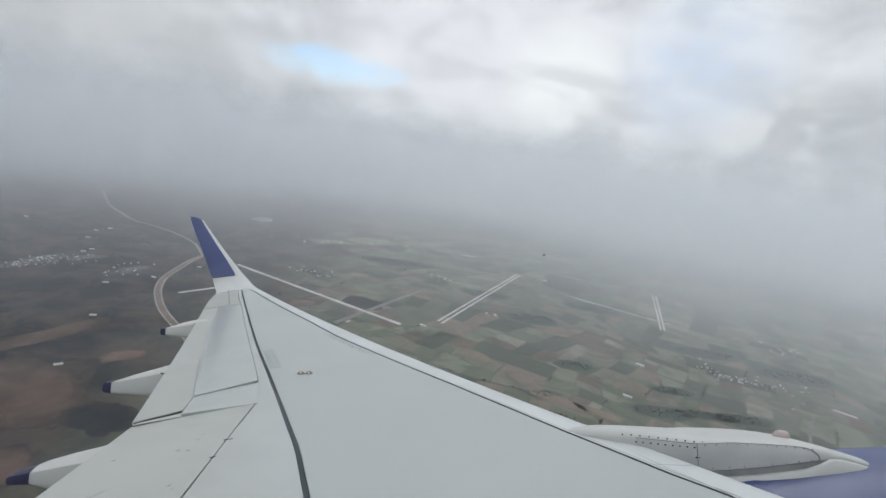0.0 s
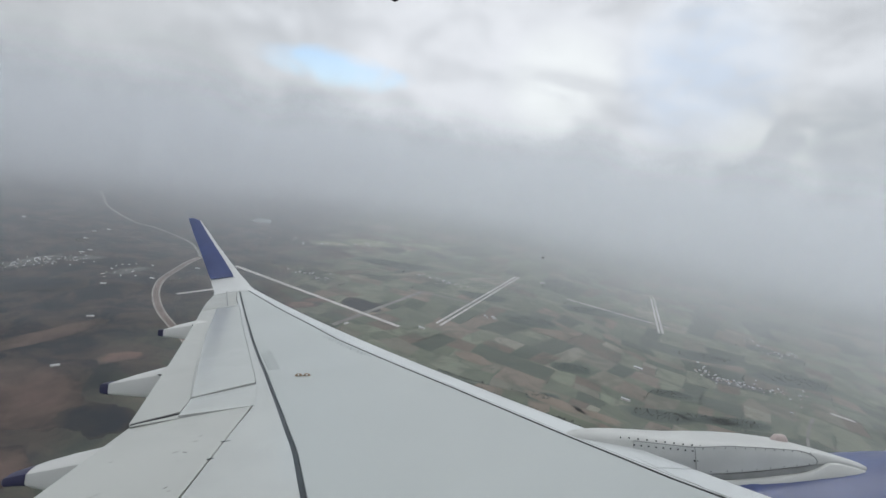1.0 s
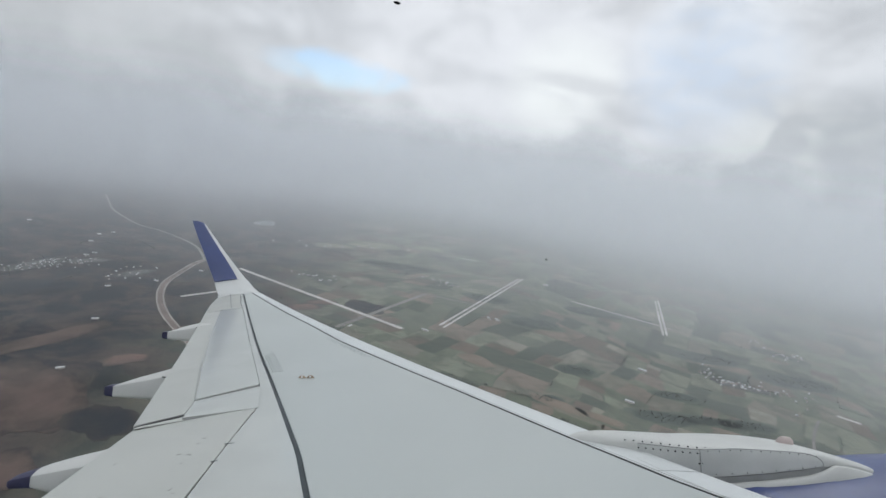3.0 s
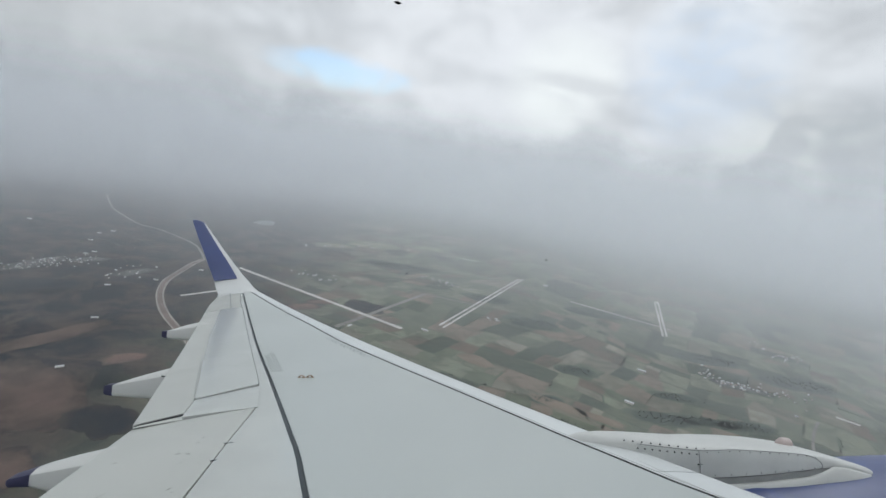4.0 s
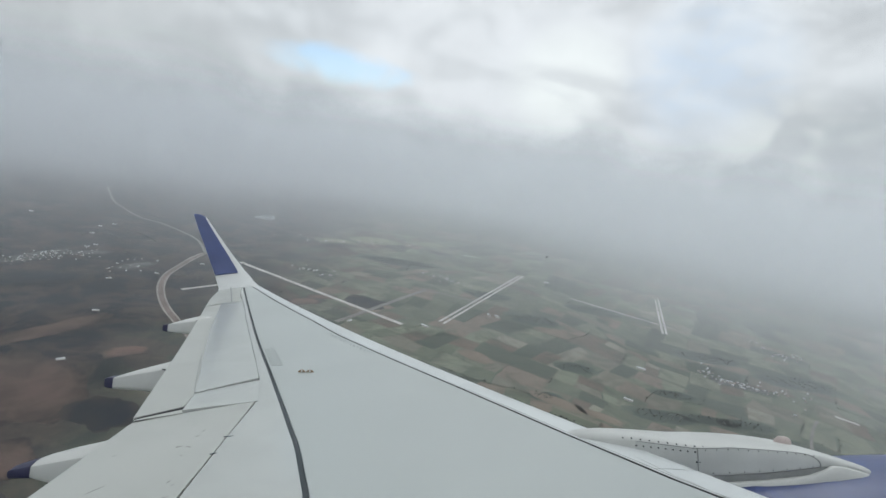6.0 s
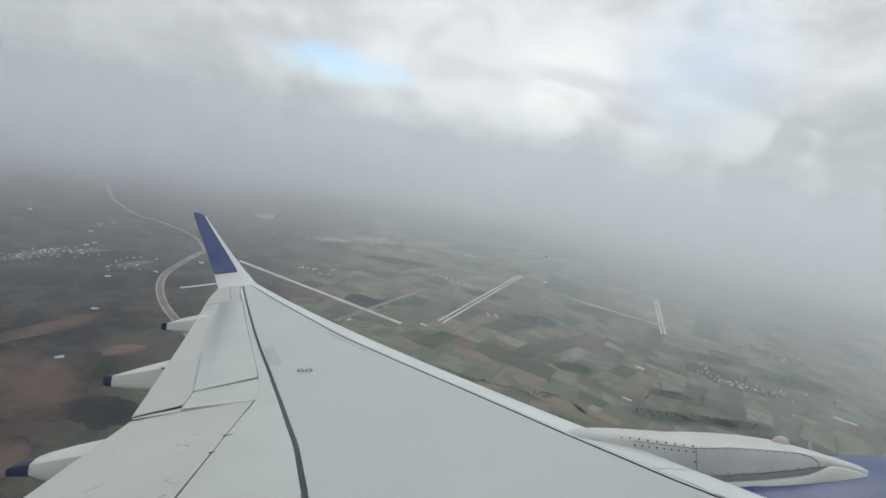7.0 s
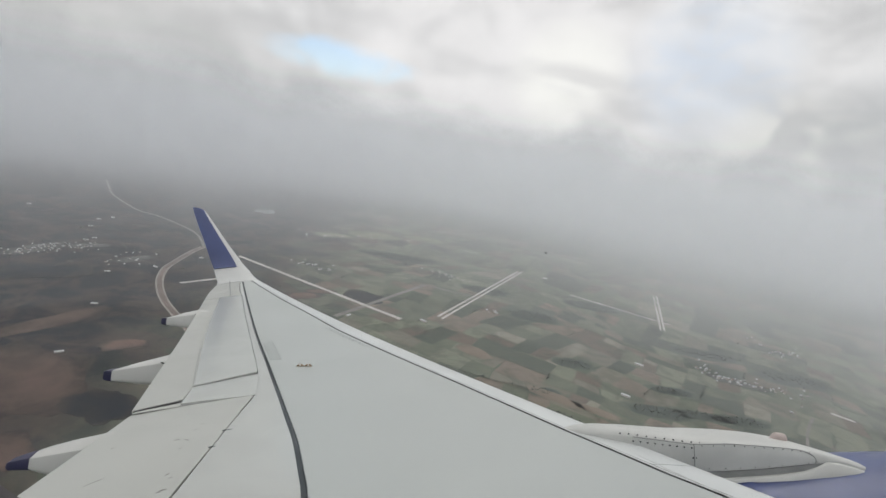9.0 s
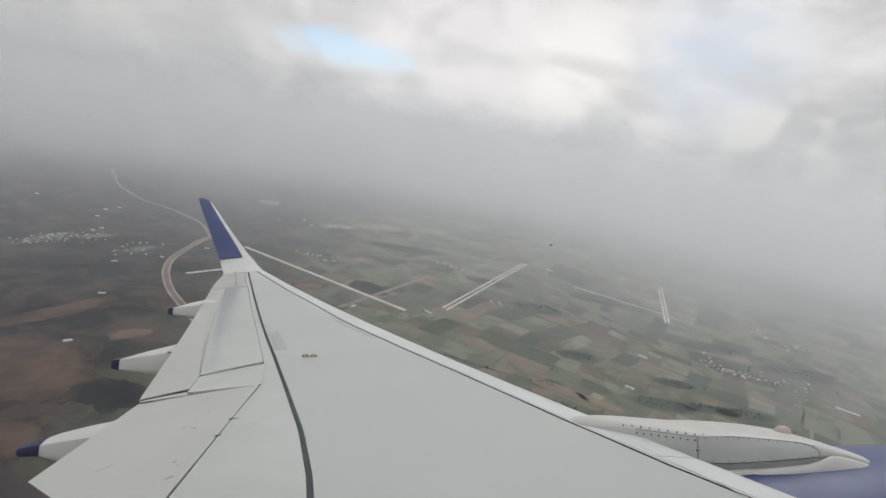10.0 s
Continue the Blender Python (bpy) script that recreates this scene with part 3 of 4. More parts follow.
def build_smudges():
    """Scuffs and dried fluid on the flap: thin uneven flakes lying on the paint."""
    for x, y, length, width, turn in SMUDGES:
        bm = bmesh.new()
        c, q = math.cos(radians(turn)), math.sin(radians(turn))
        rim = []
        for i in range(14):
            a = 2 * math.pi * i / 14
            k = 1 + 0.55 * noise.noise((x * 9 + 1.6 * math.cos(a), y * 9 + 1.6 * math.sin(a), 0.7))
            u, v = length / 3 * k * math.cos(a), width / 3 * k * math.sin(a)
            px, py = x + u * c - v * q, y + u * q + v * c
            depth = 0.004 + 0.032 * min(1.0, max(0.0, (-5.34 - px) / 0.93))
            rim.append((px, py, top_height(px, py) - depth))
        top, low = [bm.verts.new((p[0], p[1], p[2] + 0.0015)) for p in rim], [bm.verts.new((p[0], p[1], p[2] - 0.006)) for p in rim]
        bm.faces.new(top)
        for i in range(14):
            bm.faces.new((top[i], top[(i + 1) % 14], low[(i + 1) % 14], low[i]))
        part("smudge", bm, M_SMUDGE, airliner)


def build_lettering():
    bars = []
    for i in range(9):
        y = 8.25 + 0.125 * i
        seal = between(SEAL_LINE, y, 99)[0][0]
        for col, dx in ((0, 0.07), (1, 0.15)):
            if col == 0 and i > 7:
                continue
            for piece in (-0.02, 0.015):
                bars.append((seal + dx + piece, y, 0.012, 0.06))
    slab_bars("stencil_lettering", bars, M_LETTER, "faded grey stencilled lettering")
    bars = []
    for i in range(14):
        y = 9.1 + 0.1 * i
        line = between(SLAT_LINE, y, 99)[0][0]
        bars.append((line - 0.10, y, 0.03, 0.06))
        if i % 3:
            bars.append((line - 0.16, y, 0.03, 0.06))
    slab_bars("stencil_lettering", bars, material("pale_stencil", (0.335, 0.355, 0.355), 0.5, 0.0, 0.2, 9.0, 60.0, 0.0), "pale worn stencilled lettering")
    mark = [(-7.53, 13.96), (-8.18, 16.19)]
    panel("tip_mark", moved(mark, 0.012), moved(mark, -0.012), M_LETTER, airliner, 12, 1, 0.006, thick=0.012, inset=0.0, label="thin grey line near the wing tip")


WINDOW = (-4.228, 1.511, 0.208, 0.167)


def skin_y(z, radius):
    return math.sqrt(max(0.0, radius ** 2 - (z - 0.93) ** 2))


def rounded(k, n, half_w, half_h):
    """The k-th of n points of a rounded rectangle about the window."""
    a = 2 * math.pi * (k + 0.5) / n
    c, q = math.cos(a), math.sin(a)
    r = (abs(c) ** 3.2 + abs(q) ** 3.2) ** (-1 / 3.2)
    return WINDOW[0] + half_w * c * r, WINDOW[1] + half_h * q * r


def build_cabin():
    # the barrel round the camera, open where the window panel sits
    x0, x1, z0, z1 = WINDOW[0] - 0.39, WINDOW[0] + 0.39, WINDOW[1] - 0.39, WINDOW[1] + 0.39
    t0, t1 = [math.asin((z - 0.93) / 1.975) for z in (z0, z1)]
    for name, radius, mat in (("fuselage", 1.975, M_SKIN), ("cabin_liner", 1.895, M_LINER)):
        xs = [-9.0, -7.0, -5.5, x0, x1, -3.0, -1.5, 0.0, 2.0]
        ts = [t0, t1] + [t1 + (2 * math.pi - (t1 - t0)) * i / 40 for i in range(1, 40)]
        bm = bmesh.new()
        grid = [[bm.verts.new((x, radius * math.cos(t), 0.93 + radius * math.sin(t))) for t in ts] for x in xs]
        for i in range(len(xs) - 1):
            for j in range(len(ts)):
                if not (i == 3 and j == 0):
                    k = (j + 1) % len(ts)
                    bm.faces.new((grid[i][j], grid[i + 1][j], grid[i + 1][k], grid[i][k]))
        for end in (grid[0], grid[-1]):
            bm.faces.new(end)
        smooth(part(name, bm, mat, airliner))
    n = 48
    rings = []
    for radius, grow in ((1.975, 0.0), (1.965, 0.0), (1.90, 0.012), (1.85, 0.02)):
        rings.append([(x, skin_y(z, radius), z) for x, z in (rounded(k, n, WINDOW[2] + grow, WINDOW[3] + grow) for k in range(n))])
    for radius, at in ((1.976, 0), (1.85, 4)):
        box = []
        for k in range(n):
            a = 2 * math.pi * (k + 0.5) / n
            c, q = math.cos(a), math.sin(a)
            r = 0.40 / max(abs(c), abs(q))
            box.append((WINDOW[0] + c * r, skin_y(WINDOW[1] + q * r, radius), WINDOW[1] + q * r))
        rings.insert(at, box) if at == 0 else rings.append(box)
    frame_ob = smooth(part("window_frame", loft(rings, close_ends=False), M_LINER, airliner, "dark rounded cabin window surround"))
    pane_mat = bpy.data.materials.new("clear_acrylic")
    pane_mat.use_nodes = True
    g = Graph(pane_mat.node_tree)
    clear = g.node("ShaderNodeBsdfTransparent", Color=(0.985, 0.99, 0.99))
    gloss = g.node("ShaderNodeBsdfGlossy", Color=(1, 1, 1), Roughness=0.03)
    both = g.node("ShaderNodeMixShader", i0=0.012, i1=clear, i2=gloss)
    out = pane_mat.node_tree.nodes.new("ShaderNodeOutputMaterial")
    pane_mat.node_tree.links.new(both, out.inputs[0])
    bm = bmesh.new()
    rim = [bm.verts.new((x, 1.885, z)) for x, z in (rounded(k, n, WINDOW[2] + 0.02, WINDOW[3] + 0.02) for k in range(n))]
    bm.faces.new(rim)
    pane = part("window_pane", bm, pane_mat, airliner, "clear window pane with specks of dirt")
    pane.visible_shadow = False
    # specks stuck to the pane: direction from the seat, size
    for dx, dz, wide, tall, turn in SPECKS:
        bm = bmesh.new()
        bmesh.ops.create_icosphere(bm, subdivisions=2, radius=1.0)
        for v in bm.verts:
            v.co *= 1 + 0.45 * noise.noise(v.co * 1.7 + Vector((dx * 40, dz * 40, 0)))
        bmesh.ops.transform(bm, matrix=pose(EYE.x + dx, 1.8845, EYE.z + dz, 0, turn, 0) @ Matrix.Diagonal((wide, 0.0002, tall, 1)), verts=bm.verts)
        part("dirt_speck", bm, M_DIRT, pane, "small dark speck of dirt")


SPECKS = [
    (0.0513, 0.0184, 0.0004, 0.00024, 0),
    (0.0098, 0.0125, 0.0004, 0.00014, -10),
    (0.1142, -0.0060, 0.0003, 0.00018, 0),
    (0.0037, 0.0958, 0.0011, 0.0005, 10),
    (0.1496, 0.0443, 0.0002, 0.0002, 0),
    (0.0196, 0.0746, 0.00016, 0.00016, 0),
]
build_cabin()
build_wing()
build_lettering()
build_smudges()
build_slats()
build_winglet()
build_fairings()
build_engine()
build_marks()


# ---- ground ----
def ground_material():
    m = bpy.data.materials.new("farmland")
    m.use_nodes = True
    g = Graph(m.node_tree)
    at = g.node("ShaderNodeNewGeometry", out=0)
    warp = g.node("ShaderNodeVectorMath", setup={"operation": "ADD"}, i0=at, i1=g.scaled(g.node("ShaderNodeTexNoise", out=1, Vector=at, Scale=0.004, Detail=3.0), (60.0, 60.0, 0.0)))
    turned = g.node("ShaderNodeMapping", Vector=warp, Rotation=(0, 0, radians(27)), Scale=(0.008, 0.015, 0.0))
    cells = m.node_tree.nodes.new("ShaderNodeTexVoronoi")
    cells.distance = "CHEBYCHEV"
    cells.inputs["Scale"].default_value = 1.0
    g.put(turned, cells.inputs["Vector"])
    chan = m.node_tree.nodes.new("ShaderNodeSeparateColor")
    g.put(cells.outputs["Color"], chan.inputs[0])
    ramp = m.node_tree.nodes.new("ShaderNodeValToRGB")
    ramp.color_ramp.interpolation = "CONSTANT"
    tones = [(0.0, (0.100, 0.115, 0.088)), (0.2, (0.125, 0.135, 0.102)), (0.4, (0.135, 0.118, 0.098)), (0.55, (0.108, 0.122, 0.094)), (0.7, (0.150, 0.142, 0.112)), (0.85, (0.090, 0.103, 0.084))]
    while len(ramp.color_ramp.elements) < len(tones):
        ramp.color_ramp.elements.new(0.5)
    for el, (p, c) in zip(ramp.color_ramp.elements, tones):
        el.position, el.color = p, (*c, 1)
    g.put(chan.outputs[0], ramp.inputs[0])
    big, small = g.noise(at, 0.0016, 4.0, 0.6, 0.5), g.noise(at, 0.03, 5.0, 0.65, 0.3)
    colour = g.mix(g.math("MULTIPLY", g.step(big, 0.42, 0.62), 0.45), ramp.outputs[0], (0.075, 0.085, 0.072))
    colour = g.mix(g.math("MULTIPLY", g.step(small, 0.4, 0.7), 0.4), colour, (0.078, 0.088, 0.070))
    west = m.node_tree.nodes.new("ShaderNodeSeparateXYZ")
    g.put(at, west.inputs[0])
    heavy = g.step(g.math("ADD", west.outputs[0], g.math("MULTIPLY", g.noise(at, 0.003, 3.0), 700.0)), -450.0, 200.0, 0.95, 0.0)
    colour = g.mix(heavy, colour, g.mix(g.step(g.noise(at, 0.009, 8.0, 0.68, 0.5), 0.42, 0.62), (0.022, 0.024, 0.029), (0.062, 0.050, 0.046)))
    b = m.node_tree.nodes.new("ShaderNodeBsdfPrincipled")
    g.put(colour, b.inputs["Base Color"])
    b.inputs["Roughness"].default_value = 0.95
    b.inputs["Specular IOR Level"].default_value = 0.1
    out = m.node_tree.nodes.new("ShaderNodeOutputMaterial")
    m.node_tree.links.new(b.outputs[0], out.inputs[0])
    return m


bm = bmesh.new()
bmesh.ops.create_grid(bm, x_segments=8, y_segments=8, size=20000)
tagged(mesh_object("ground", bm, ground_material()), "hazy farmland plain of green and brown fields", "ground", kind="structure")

M_CONCRETE = material("pale_concrete", (0.46, 0.43, 0.40), 0.85, 0.0, 0.2, 0.02, 0.3, 0.0)
M_EARTH = material("bare_earth", (0.175, 0.138, 0.122), 0.95, 0.0, 0.3, 0.02, 0.2, 0.0)


def patch_material(name, base, second, margin):
    """Open ground whose edge feathers into the land round it."""
    m = material(name, base, 0.95, 0.0, 0.35, 0.012, 0.2, 0.0, second=second, spec=0.1)
    tree = m.node_tree
    b = next(n for n in tree.nodes if n.type == "BSDF_PRINCIPLED")
    inner = b.inputs["Base Color"].links[0].from_socket
    g = Graph(tree, keep=True)
    box = g.node("ShaderNodeTexCoord", out=0)
    off = g.node("ShaderNodeVectorMath", setup={"operation": "SUBTRACT"}, i0=box, i1=(0.5, 0.5, 0.5))
    far = g.node("ShaderNodeVectorMath", out=1, setup={"operation": "LENGTH"}, i0=g.scaled(off, (2.0, 2.0, 0.0)))
    rough = g.noise(g.node("ShaderNodeTexCoord", out=3), 0.03, 5.0, 0.65, 0.5)
    edge = g.step(g.math("ADD", far, g.math("MULTIPLY", g.math("SUBTRACT", rough, 0.5), 0.9)), 0.66, 1.12, 0.0, 0.95)
    g.put(g.mix(edge, inner, margin), b.inputs["Base Color"])
    return m


M_RED = patch_material("red_earth", (0.15, 0.105, 0.090), (0.10, 0.075, 0.066), (0.06, 0.055, 0.05))
M_HEATH = patch_material("dark_heath", (0.027, 0.030, 0.036), (0.036, 0.037, 0.038), (0.052, 0.048, 0.043))
M_PALE = patch_material("pale_dry_grass", (0.24, 0.235, 0.165), (0.15, 0.155, 0.11), (0.12, 0.125, 0.10))
M_SCRUB = patch_material("dark_scrub", (0.056, 0.069, 0.062), (0.074, 0.086, 0.073), (0.11, 0.122, 0.098))
M_YARD = patch_material("trodden_yards", (0.125, 0.122, 0.118), (0.075, 0.075, 0.073), (0.05, 0.05, 0.049))
M_FALLOW = patch_material("reddish_fallow", (0.205, 0.165, 0.132), (0.165, 0.138, 0.110), (0.135, 0.132, 0.105))
M_SOIL = patch_material("ploughed_soil", (0.108, 0.080, 0.070), (0.074, 0.059, 0.052), (0.040, 0.038, 0.036))
M_VERGE = material("graded_gravel", (0.30, 0.265, 0.24), 0.95, 0.0, 0.25, 0.02, 0.2, 0.0)
M_TRACK = material("old_tarmac", (0.19, 0.18, 0.16), 0.9, 0.0, 0.3, 0.02, 0.2, 0.0)


ROADS = []


def strip(name, points, width, mat, label, category, height=0.5):
    """A road or runway: a low slab along a polyline."""
    ROADS.append((points, width / 2))
    bm = bmesh.new()
    rows = []
    for i, p in enumerate(points):
        a, b = points[max(0, i - 1)], points[min(len(points) - 1, i + 1)]
        d = Vector((b[0] - a[0], b[1] - a[1])).normalized()
        n = Vector((-d.y, d.x)) * width / 2
        rows.append([bm.verts.new((p[0] + s * n.x, p[1] + s * n.y, z)) for s, z in ((-1, 0), (-1, height), (1, height), (1, 0))])
    for a, b in zip(rows, rows[1:]):
        for i in range(4):
            bm.faces.new((a[i], a[(i + 1) % 4], b[(i + 1) % 4], b[i]))
    bm.faces.new(rows[0])
    bm.faces.new(rows[-1])
    return tagged(mesh_object(name, bm, mat), label, category, kind="structure")


strip("road", [(-732, 1836), (-61, 1453)], 17, M_CONCRETE, "long straight pale concrete road", "road", 0.6)
strip("road", [(-254, 1386), (-7, 1872)], 17, M_TRACK, "old grey road crossing the fields", "road", 0.45)
strip("road", [(-7, 1872), (206, 1818)], 10, M_TRACK, "old grey road crossing the fields", "road", 0.4)
strip("road", [(56, 1535), (440, 2381)], 8.5, M_CONCRETE, "pale concrete twin carriageway", "road", 0.6)
strip("road", [(69, 1520), (460, 2383)], 8.5, M_CONCRETE, "pale concrete twin carriageway", "road", 0.6)
strip("road", [(273, 2260), (457, 2214)], 12, M_EARTH, "bare earth spur road", "road", 0.4)
strip("road", [(636, 2100), (1000, 1894)], 10, M_CONCRETE, "narrow pale concrete road", "road", 0.6)
strip("road", [(1122, 2350), (921, 1797)], 8.5, M_CONCRETE, "pale concrete twin carriageway", "road", 0.7)
strip("road", [(1142, 2362), (937, 1801)], 8.5, M_CONCRETE, "pale concrete twin carriageway", "road", 0.7)
strip("road", [(166, 2663), (248, 2653)], 14, M_CONCRETE, "short pale concrete strip", "road", 0.6)
strip("road", [(-750, 1445), (-660, 1565)], 13, M_CONCRETE, "short pale concrete strip", "road", 0.6)


def curve_through(points, n=8):
    """A smooth line through the points."""
    out = []
    p = [points[0]] + points + [points[-1]]
    for a, b, c, d in zip(p, p[1:], p[2:], p[3:]):
        for i in range(n):
            t = i / n
            out.append(tuple(0.5 * (2 * b[k] + (c[k] - a[k]) * t + (2 * a[k] - 5 * b[k] + 4 * c[k] - d[k]) * t * t + (3 * b[k] - a[k] - 3 * c[k] + d[k]) * t ** 3) for k in (0, 1)))
    return out + [points[-1]]


LOOP = curve_through([(-540, 1115), (-589, 1167), (-647, 1224), (-707, 1288), (-764, 1364), (-818, 1455), (-858, 1556), (-875, 1658), (-891, 1794), (-890, 1880)])
strip("road", LOOP, 22, M_EARTH, "wide curved earth road under construction", "road", 0.4)
strip("road", curve_through([(-890, 1880), (-1009, 2056), (-1149, 2169), (-1290, 2255), (-1412, 2302), (-1588, 2447), (-1730, 2584), (-1896, 2800), (-2021, 2964)]), 11, M_TRACK, "winding pale earth road", "road", 0.4)
for side in (-9.0, 9.0):
    verge = []
    for a, b, c in zip(LOOP, LOOP[1:], LOOP[2:]):
        d = Vector((c[0] - a[0], c[1] - a[1])).normalized()
        verge.append((b[0] - d.y * side, b[1] + d.x * side))
    strip("road", verge, 4.5, M_VERGE, "pale graded edge of the earth road", "road", 0.55)


# ---- distance haze, imitated by nested see-through shells round the viewpoint ----
def haze_material(strength, west):
    m = bpy.data.materials.new("imitated_haze")
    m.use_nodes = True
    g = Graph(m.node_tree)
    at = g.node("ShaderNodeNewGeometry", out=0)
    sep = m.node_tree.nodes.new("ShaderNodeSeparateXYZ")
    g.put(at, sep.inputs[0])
    # the top of the imitated haze rolls up and down
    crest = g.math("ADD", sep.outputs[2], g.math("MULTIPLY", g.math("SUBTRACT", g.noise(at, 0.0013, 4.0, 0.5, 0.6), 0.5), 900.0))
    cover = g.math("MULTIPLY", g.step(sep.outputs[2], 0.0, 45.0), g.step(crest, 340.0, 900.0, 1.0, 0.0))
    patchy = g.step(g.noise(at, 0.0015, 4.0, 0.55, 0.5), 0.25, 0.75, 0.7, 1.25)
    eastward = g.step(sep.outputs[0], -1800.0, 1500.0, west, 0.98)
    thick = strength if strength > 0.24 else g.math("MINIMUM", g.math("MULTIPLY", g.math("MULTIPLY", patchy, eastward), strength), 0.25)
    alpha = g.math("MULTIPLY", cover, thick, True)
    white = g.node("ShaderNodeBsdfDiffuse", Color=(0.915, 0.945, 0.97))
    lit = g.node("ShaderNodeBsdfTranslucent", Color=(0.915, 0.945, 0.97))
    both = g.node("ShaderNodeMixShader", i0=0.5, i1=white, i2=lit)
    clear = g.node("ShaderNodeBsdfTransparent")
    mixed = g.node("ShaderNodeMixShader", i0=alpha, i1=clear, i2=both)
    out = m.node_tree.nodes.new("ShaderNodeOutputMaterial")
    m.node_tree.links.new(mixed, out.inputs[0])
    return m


# each shell hides a little more, so paleness builds up with distance
HAZE_SHELLS = [(800, 0.06), (1100, 0.09), (1400, 0.13), (1700, 0.15), (2000, 0.17), (2300, 0.18), (2600, 0.19), (2900, 0.20), (3200, 0.22), (3500, 0.235)]
HAZE_SHELLS += [(r, 0.26) for r in range(3700, 4990, 160)]
for radius, strength in HAZE_SHELLS:
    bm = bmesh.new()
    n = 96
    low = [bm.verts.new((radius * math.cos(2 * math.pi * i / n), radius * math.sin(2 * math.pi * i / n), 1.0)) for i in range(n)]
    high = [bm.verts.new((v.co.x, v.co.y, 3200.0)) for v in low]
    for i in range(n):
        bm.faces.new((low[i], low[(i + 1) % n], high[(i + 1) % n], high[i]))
    shell = tagged(mesh_object("haze_shell", bm, haze_material(strength, 0.5 + 0.5 * min(1.0, max(0.0, (radius - 1900) / 1300)))), "see-through shell imitating grey haze over the plain", "mist", kind="stuff")
    shell.data.shade_smooth()


# ---- fields ----
def field_material(name, source):
    """Crops, stubble and bare soil; each field has its own tone, with furrows and damp patches."""
    m = bpy.data.materials.new(name)
    m.use_nodes = True
    g = Graph(m.node_tree)
    at = g.node("ShaderNodeNewGeometry", out=0)
    chance = g.node("ShaderNodeObjectInfo", out=5) if source == "object" else g.node("ShaderNodeNewGeometry", out=8)
    ramp = m.node_tree.nodes.new("ShaderNodeValToRGB")
    ramp.color_ramp.interpolation = "CONSTANT"
    tones = [(0.0, (0.128, 0.146, 0.108)), (0.13, (0.180, 0.196, 0.146)), (0.26, (0.080, 0.096, 0.078)), (0.36, (0.205, 0.168, 0.138)), (0.48, (0.135, 0.153, 0.115)),
             (0.60, (0.180, 0.172, 0.138)), (0.70, (0.142, 0.116, 0.098)), (0.78, (0.070, 0.086, 0.072)), (0.87, (0.188, 0.204, 0.150)), (0.95, (0.250, 0.236, 0.188))]
    while len(ramp.color_ramp.elements) < len(tones):
        ramp.color_ramp.elements.new(0.5)
    for el, (p, c) in zip(ramp.color_ramp.elements, tones):
        el.position, el.color = p, (*c, 1)
    g.put(chance, ramp.inputs[0])
    damp, clods = g.noise(at, 0.011, 6.0, 0.68, 1.0), g.noise(at, 0.2, 3.0, 0.6)
    furrow = g.noise(g.node("ShaderNodeMapping", Vector=at, Rotation=(0, 0, radians(30)), Scale=(0.01, 0.22, 0.0)), 1.0, 2.0, 0.5)
    colour = g.mix(g.math("MULTIPLY", g.step(damp, 0.42, 0.64), 0.62), ramp.outputs[0], (0.078, 0.088, 0.074))
    colour = g.mix(g.math("MULTIPLY", g.step(furrow, 0.4, 0.65), 0.3), colour, (0.16, 0.14, 0.11))
    colour = g.mix(g.math("MULTIPLY", clods, 0.25), colour, (0.05, 0.05, 0.04))
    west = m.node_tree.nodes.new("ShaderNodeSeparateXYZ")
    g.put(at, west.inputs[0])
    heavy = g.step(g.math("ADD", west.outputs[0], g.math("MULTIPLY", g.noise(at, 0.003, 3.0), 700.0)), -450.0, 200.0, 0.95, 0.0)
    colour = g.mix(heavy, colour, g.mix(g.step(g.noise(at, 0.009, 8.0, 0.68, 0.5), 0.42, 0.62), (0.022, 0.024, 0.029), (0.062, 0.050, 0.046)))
    b = m.node_tree.nodes.new("ShaderNodeBsdfPrincipled")
    g.put(colour, b.inputs["Base Color"])
    b.inputs["Roughness"].default_value = 0.95
    b.inputs["Specular IOR Level"].default_value = 0.1
    out = m.node_tree.nodes.new("ShaderNodeOutputMaterial")
    m.node_tree.links.new(b.outputs[0], out.inputs[0])
    return m


rng = random.Random(7)
TURN = radians(-30)
COS, SIN = math.cos(TURN), math.sin(TURN)


def to_plain(u, v):
    """From the field grid to the plain; the grid bends and drifts as old field boundaries do."""
    w = Vector((u * 0.0021, v * 0.0021, 3.7))
    du, dv = 130 * noise.noise(w), 130 * noise.noise(w + Vector((17.0, 5.0, 0.0)))
    w = w * 4.0
    du, dv = u + du + 22 * noise.noise(w), v + dv + 22 * noise.noise(w + Vector((9.0, 31.0, 0.0)))
    return (du * COS - dv * SIN, du * SIN + dv * COS)


def split(u0, v0, u1, v1, out):
    """Cuts a stretch of land into fields."""
    w, h = u1 - u0, v1 - v0
    x, y = to_plain((u0 + u1) / 2, (v0 + v1) / 2)
    far = math.hypot(x, y)
    want = (5200 if far < 1500 else 8500 if far < 2200 else 14000) * rng.uniform(0.6, 2.2)
    if w * h < want and max(w, h) < 3.2 * min(w, h):
        out.append((u0, v0, u1, v1))
        return
    k = rng.uniform(0.36, 0.64)
    if w > h * rng.uniform(0.7, 1.3):
        split(u0, v0, u0 + w * k, v1, out)
        split(u0 + w * k, v0, u1, v1, out)
    else:
        split(u0, v0, u1, v0 + h * k, out)
        split(u0, v0 + h * k, u1, v1, out)


plots = []
split(-3200, -400, 1500, 3600, plots)


def seen_side(x, y):
    return y > 450 and abs(x) < 0.95 * y + 250 and math.hypot(x, y) < 3400


